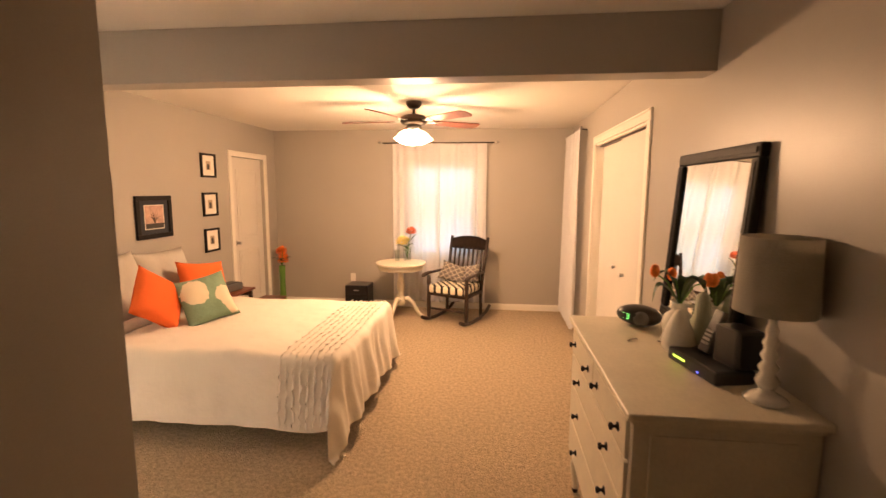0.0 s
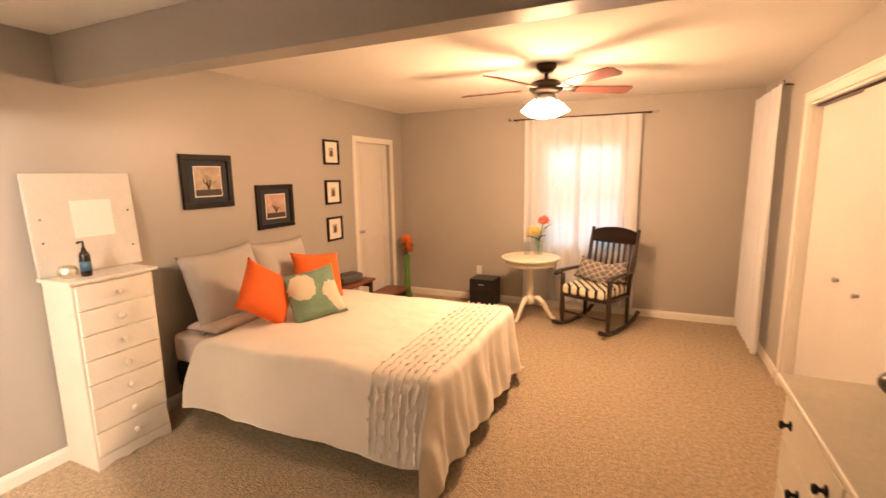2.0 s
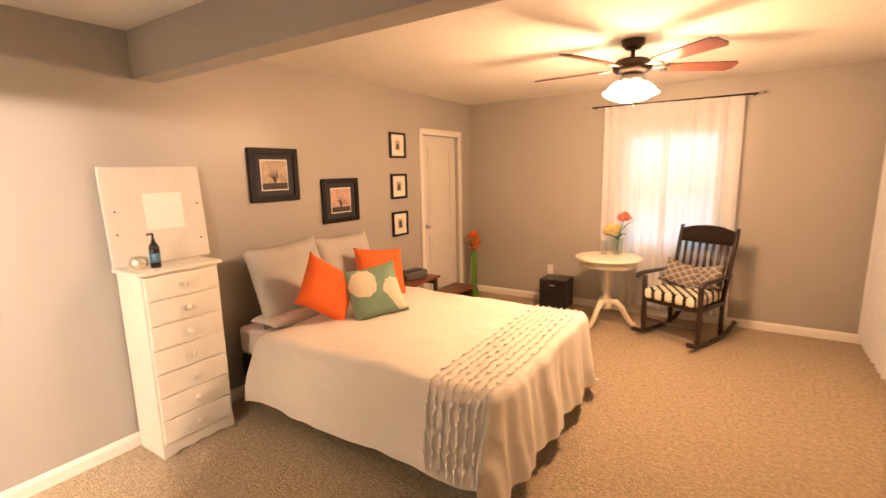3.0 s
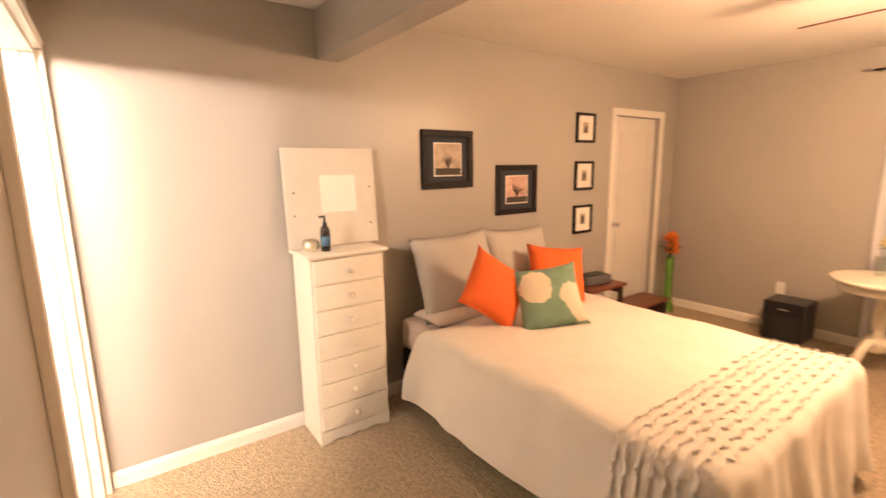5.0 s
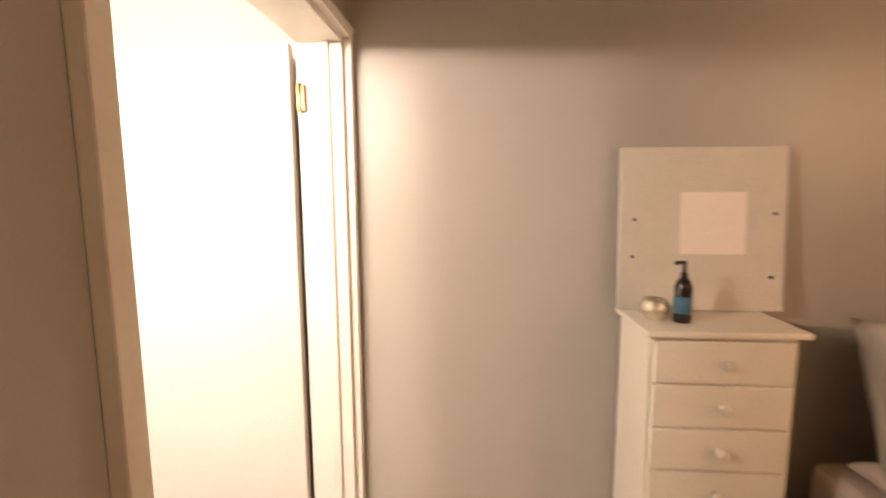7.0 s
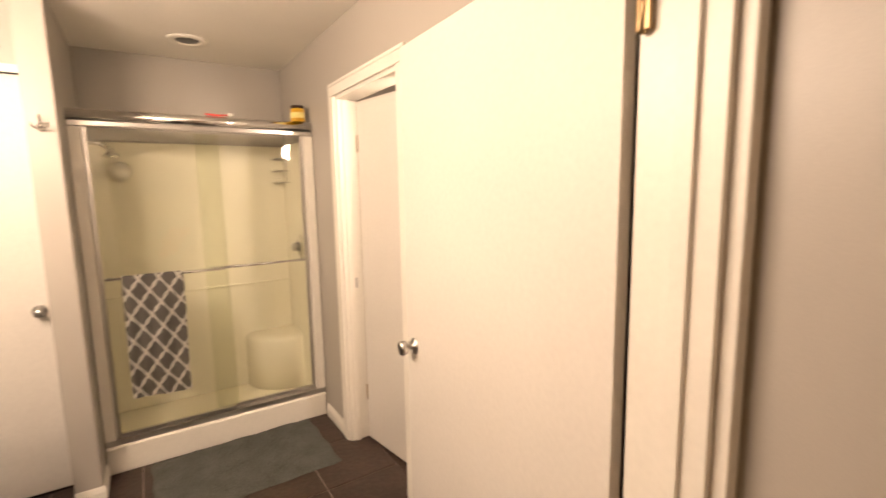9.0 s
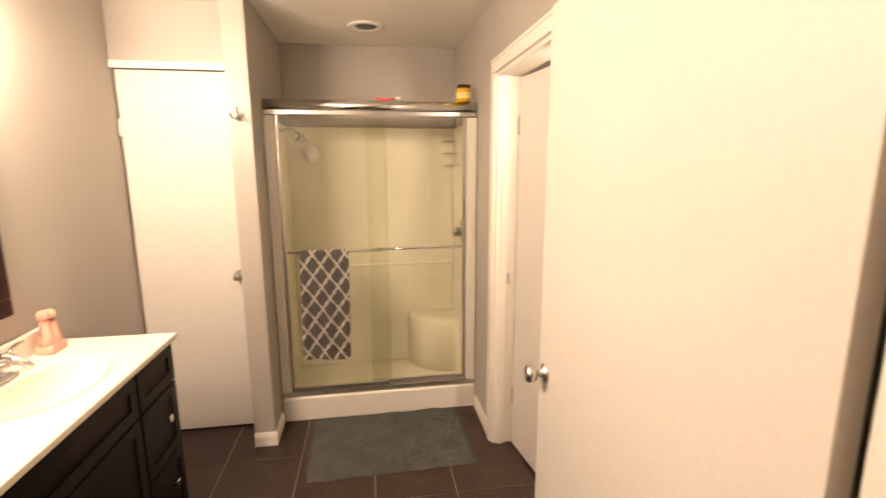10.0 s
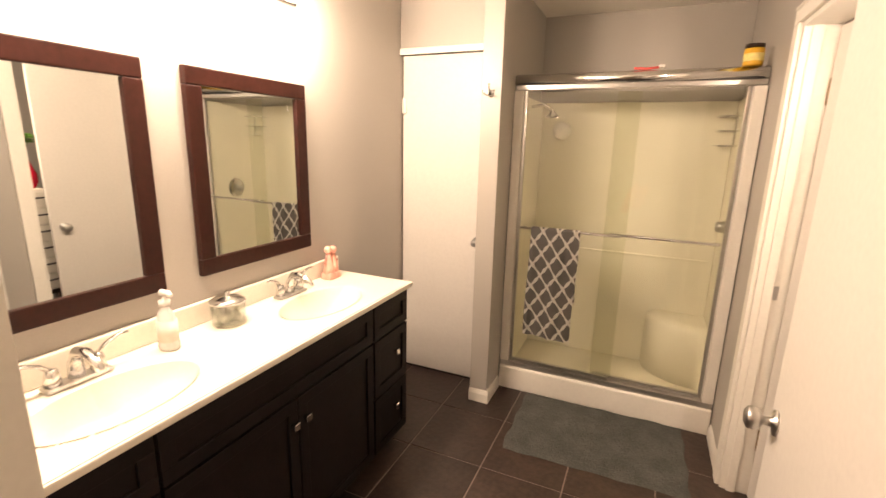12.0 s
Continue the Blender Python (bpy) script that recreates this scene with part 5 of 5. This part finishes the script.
# shower
SX0, SX1, SF = -3.095, -1.860, -1.375
sh = thing("shower_stall", "cream moulded shower stall with a low white curb", "shower")
part("base", bm_box((SX0, -2.10, 0), (SX1, SF - 0.11, 0.06), 0.01), SURR, sh)
part("curb", bm_box((SX0, SF - 0.108, 0), (SX1, SF, 0.155), 0.012, seg=3), TRIM, sh, "white curb")
part("back_panel", bm_box((SX0 + 0.02, -2.10, 0.061), (SX1 - 0.02, -2.08, 1.87), 0.006), SURR, sh)
for x0, x1 in ((SX0, SX0 + 0.019), (SX1 - 0.019, SX1)):
    part("side_panel", bm_box((x0, -2.10, 0.061), (x1, SF - 0.1, 1.87), 0.004), SURR, sh)
part("ledge", bm_box((SX0 + 0.02, -2.079, 0.842), (SX1 - 0.02, -2.066, 0.856), 0.005), SURR, sh)
bm = bm_lathe([(0.36, 0.061), (0.36, 0.43), (0.33, 0.465), (0.28, 0.47)], 32, at=(0, 0, 0), squash=0.8)
bmesh.ops.bisect_plane(bm, geom=bm.verts[:] + bm.edges[:] + bm.faces[:], plane_co=(0.0, 0, 0), plane_no=(-1, 0, 0), clear_outer=True)
bmesh.ops.bisect_plane(bm, geom=bm.verts[:] + bm.edges[:] + bm.faces[:], plane_co=(0, 0.0, 0), plane_no=(0, -1, 0), clear_outer=True)
bm.transform(Matrix.Translation((SX0 + 0.02, -2.078, 0)))
part("corner_seat", bm, SURR, sh, "rounded corner seat")
part("drain", bm_lathe([(0.05, 0.06), (0.048, 0.065), (0.01, 0.066)], 20, at=(-2.47, -1.72, 0)), STEEL, sh)

enc = thing("shower_enclosure", "polished framed sliding glass shower doors", "shower door")
part("header", bm_tube([(SX0 - 0.0, SF - 0.05, 1.94), (SX1, SF - 0.05, 1.94)], 0.036, 16, flat=0.9), CHROME, enc, "rounded polished header rail")
part("header_lip", bm_box((SX0 + 0.002, SF - 0.075, 1.885), (SX1 - 0.002, SF - 0.025, 1.912), 0.003), STEEL, enc)
part("bottom_track", bm_box((SX0 + 0.002, SF - 0.085, 0.155), (SX1 - 0.002, SF - 0.02, 0.19), 0.004), STEEL, enc)
for x0, x1, mt in ((SX0, SX0 + 0.055, TRIM), (SX1 - 0.055, SX1, TRIM)):
    part("wall_jamb", bm_box((x0, SF - 0.075, 0.191), (x1, SF - 0.012, 1.88), 0.004), mt, enc, "white jamb strip")
for x0, x1, y in ((SX0 + 0.058, -2.42, SF - 0.06), (-2.55, SX1 - 0.058, SF - 0.035)):
    d = part("glass_door", bm_box((x0 + 0.004, y - 0.003, 0.215), (x1 - 0.004, y + 0.003, 1.87)), SHOWERG, enc, "clear glass door panel")
    d.visible_shadow = False
    for a, b in ((x0, x0 + 0.018) if x0 < -2.9 else (x1 - 0.018, x1),):
        part("stile", bm_box((a, y - 0.010, 0.195), (b, y + 0.010, 1.882), 0.003), STEEL, d)
    part("bottom_rail", bm_box((x0 + 0.018, y - 0.010, 0.195), (x1 - 0.018, y + 0.010, 0.214)), STEEL, d)
    front = y > SF - 0.05
    part("towel_bar", bm_tube([(x0 + 0.03, y + 0.045 if front else y + 0.030, 1.09), (x1 - 0.03, y + 0.045 if front else y + 0.030, 1.09)], 0.008, 10), CHROME, d, "polished towel bar")
    for x in (x0 + 0.045, x1 - 0.045):
        part("bar_post", bm_tube([(x, y + 0.003, 1.09), (x, (y + 0.045 if front else y + 0.030), 1.09)], 0.009, 8), CHROME, d)


def towel_sheet(u, v):
    """Over the bar at v = 0.5; short behind, long in front."""
    x = -2.015 - 0.285 * u
    w = 0.008 * math.sin(u * 11 + 1.0) + 0.005 * math.sin(u * 23)
    if v < 0.35:
        z, y = 0.65 + 0.43 * v / 0.35, -0.012
    elif v < 0.42:
        a = (v - 0.35) / 0.07 * math.pi
        z, y = 1.09 + 0.014 * math.sin(a), -0.013 * math.cos(a)
    else:
        q = (v - 0.42) / 0.58
        z, y = 1.09 - 0.66 * q, 0.013 + 0.018 * q
        x += 0.015 * q * math.sin(3 * u)
        z -= 0.02 * u * q
    return Vector((x + 0.004 * math.sin(9 * v), SF + 0.010 + y + w * min(1, abs(z - 1.09) / 0.2), z))


bm = bm_grid(lambda u, v: Vector((0, 0, 0)) + towel_sheet(u, v), 30, 60)
bmesh.ops.solidify(bm, geom=bm.faces[:], thickness=0.004)
bm.transform(Matrix.Rotation(radians(90), 4, "Z"))
ob = solid("towel", bm, TOWEL, "grey towel with white trellis pattern on the shower bar", "towel", m=pose(0, 0, 0, 0, 0, -90))

cad = thing("shower_caddy", "white wire corner caddy in the shower", "shower caddy", pose(SX0 + 0.022, -1.98, 1.60))
for z in (0.0, 0.085, 0.17):
    s = part("shelf", bm_tube([(0.0, -0.09, z), (0.09, -0.07, z), (0.11, 0.0, z), (0.09, 0.10, z), (0.0, 0.12, z)], 0.004, 6), CHROME, cad)
    for y in (-0.05, 0.0, 0.05, 0.09):
        part("wire", bm_tube([(0.0, y, z), (0.10, y * 0.8, z)], 0.002, 5), CHROME, s)
part("back_wire", bm_tube([(0.004, 0, -0.01), (0.004, 0, 0.2)], 0.004, 6), CHROME, cad)
valve = thing("shower_valve", "round polished shower valve", "shower valve", pose(SX0 + 0.020, -1.72, 1.14, 0, 90, 0))
part("plate", bm_lathe([(0.085, 0), (0.083, 0.008), (0.04, 0.016)], 24), CHROME, valve)
part("handle", bm_lathe([(0.035, 0.015), (0.03, 0.06), (0.01, 0.065)], 16), STEEL, valve)
dial = thing("shower_dial", "round white bath puff hanging in the shower", "bath puff", pose(-2.04, -2.0, 1.68))
bm = bm_ball((0, 0, 0), 0.06, sub=3)
for v in bm.verts:
    v.co *= 1 + 0.15 * noise.noise(v.co * 60)
part("puff", bm, WHITEP, dial)
part("cord", bm_tube([(0, 0, 0.05), (0, -0.07, 0.10)], 0.002, 5), WHITEP, dial)
hd = thing("hand_shower", "polished shower arm and round spray head", "shower fitting", pose(SX1 - 0.019, -1.75, 1.80))
part("arm", bm_tube([(0, 0, 0.02), (-0.08, 0, 0.03), (-0.13, 0, 0.0)], 0.010, 8), CHROME, hd)
part("head", bm_lathe([(0.012, 0.0), (0.02, -0.02), (0.045, -0.04), (0.045, -0.05), (0.01, -0.052)], 16, at=(-0.135, 0, 0)), CHROME, hd)

yj = thing("candle_jar", "yellow candle jar with a dark lid on the shower rail", "candle", pose(-3.02, SF - 0.05, 1.973))
part("jar", bm_lathe([(0.040, 0), (0.043, 0.006), (0.043, 0.075), (0.038, 0.08)], 20), YELL, yj)
part("label", bm_lathe([(0.0435, 0.02), (0.0435, 0.055)], 20), PETY, yj, "pale yellow label")
part("lid", bm_lathe([(0.042, 0.081), (0.042, 0.098), (0.03, 0.10)], 20), BRONZE, yj, "dark lid")
rz = thing("razor", "red and white razor lying on the shower rail", "razor", pose(-2.56, SF - 0.045, 1.978, 0, 0, 8))
part("grip", bm_tube([(0.07, 0, 0.004), (0.0, 0, 0.002), (-0.05, 0, 0.007)], 0.006, 8), RED, rz)
part("blade_head", bm_box((-0.075, -0.012, 0.004), (-0.048, 0.022, 0.018), 0.003), WHITEP, rz, "white head")

dl = thing("recessed_light", "round recessed ceiling light over the shower", "ceiling light", pose(-2.45, -1.63, C))
part("trim_ring", bm_lathe([(0.11, -0.001), (0.108, -0.010), (0.075, -0.012), (0.07, -0.006)], 28), TRIM, dl)
part("lens", bm_lathe([(0.068, -0.004), (0.06, -0.008)], 24), GREYP, dl)

mt = thing("bath_mat", "grey-green plush bath mat on the tile floor", "bath mat", pose(-2.515, -1.068, 0.008, 0, 0, 1))
bm = bm_grid(lambda u, v: Vector((-0.45 + 0.90 * u + 0.006 * math.sin(v * 17), -0.30 + 0.60 * v + 0.006 * math.sin(u * 23), (0.016 + 0.006 * noise.noise(Vector((u * 40, v * 30, 0)))) * min(1, 12 * min(u, 1 - u, v, 1 - v)) ** 0.5)), 90, 64)
part("plush_top", bm, MAT, mt)
part("backing", bm_box((-0.445, -0.295, -0.004), (0.445, 0.295, 0.0005)), MAT, mt)

# side room seen in the vanity mirror
ch2 = thing("narrow_drawer_tower", "narrow white six-drawer tower with black pulls on a stand", "drawers", pose(-3.78, -0.36, 0.45))
part("body", bm_box((-0.20, -0.17, 0), (0.18, 0.17, 0.74), 0.004), WHITEF, ch2)
for k in range(6):
    z = 0.012 + 0.12 * k
    d = part("drawer", bm_box((0.181, -0.16, z), (0.195, 0.16, z + 0.112), 0.003), WHITEF, ch2)
    part("pull", bm_tube([(0.195, -0.135, z + 0.07), (0.215, -0.125, z + 0.07), (0.215, -0.075, z + 0.07), (0.195, -0.065, z + 0.07)], 0.006, 6), BLACKF, d, "black pull")
stand = thing("low_stand", "low dark wooden stand under the drawer tower", "stand", pose(-3.78, -0.36, 0))
part("top", bm_box((-0.21, -0.18, 0.42), (0.19, 0.18, 0.449), 0.004), DARKW, stand)
for x in (-0.18, 0.16):
    for y in (-0.15, 0.15):
        part("leg", bm_box((x - 0.02, y - 0.02, 0), (x + 0.02, y + 0.02, 0.42), 0.003), DARKW, stand)
rv = thing("red_vase", "red glass vase with pale green blossoms on the tower", "vase", pose(-3.72, -0.47, 1.19))
part("vase", bm_lathe([(0.04, 0), (0.062, 0.04), (0.064, 0.10), (0.038, 0.17), (0.018, 0.23), (0.022, 0.27)], 20), REDG, rv)
for k, (dx, dy, z) in enumerate(((0.03, 0.02, 0.35), (-0.05, 0.03, 0.33), (0.0, -0.05, 0.34))):
    part("stem", bm_tube([(0, 0, 0.24), (dx, dy, z)], 0.004, 6), STEM, rv)
    flower(rv, (dx, dy, z), 0.06, STEM, 40 + k, 4, 0.8)

# tiles last: each is a piece of its own over a grout bed
bath = structure("floor_bath", bm_box((-3.22, -2.25, -0.06), (-0.995, 1.088, 0.0)), GROUT, "dark slate tile floor with pale grout", "tile floor")
structure("floor_side_room", bm_box((-5.0, -2.25, -0.06), (-3.222, 1.1, 0.0)), TILE, "dark tile floor of the side room", "tile floor")
tw, th = 0.40, 0.425
TILE_MESH = mesh_of("tile", bm_box((0.003, 0.003, 0.0), (tw - 0.003, th - 0.003, 0.005), 0.0015, seg=1), TILE)
oi = TILE.node_tree.nodes.new("ShaderNodeObjectInfo")
pt = principled(TILE)
src = pt.inputs["Base Color"].links[0].from_socket
vs = TILE.node_tree.nodes.new("ShaderNodeVectorMath")
vs.operation = "SCALE"
TILE.node_tree.links.new(src, vs.inputs[0])
TILE.node_tree.links.new(mathn(TILE.node_tree, "ADD", mathn(TILE.node_tree, "MULTIPLY", oi.outputs["Random"], 0.5), 0.75), vs.inputs["Scale"])
TILE.node_tree.links.new(vs.outputs[0], pt.inputs["Base Color"])
for i in range(-3, 3):
    for j in range(-2, 4):
        x, y = -2.02 + tw * i, -0.577 + th * j
        if -3.5 < x < -1.0 and y > -1.9 and y + th < 1.15:
            tile = new("tile", TILE_MESH)
            tile.location = (x, y, 0.0)
            tile.parent = bath
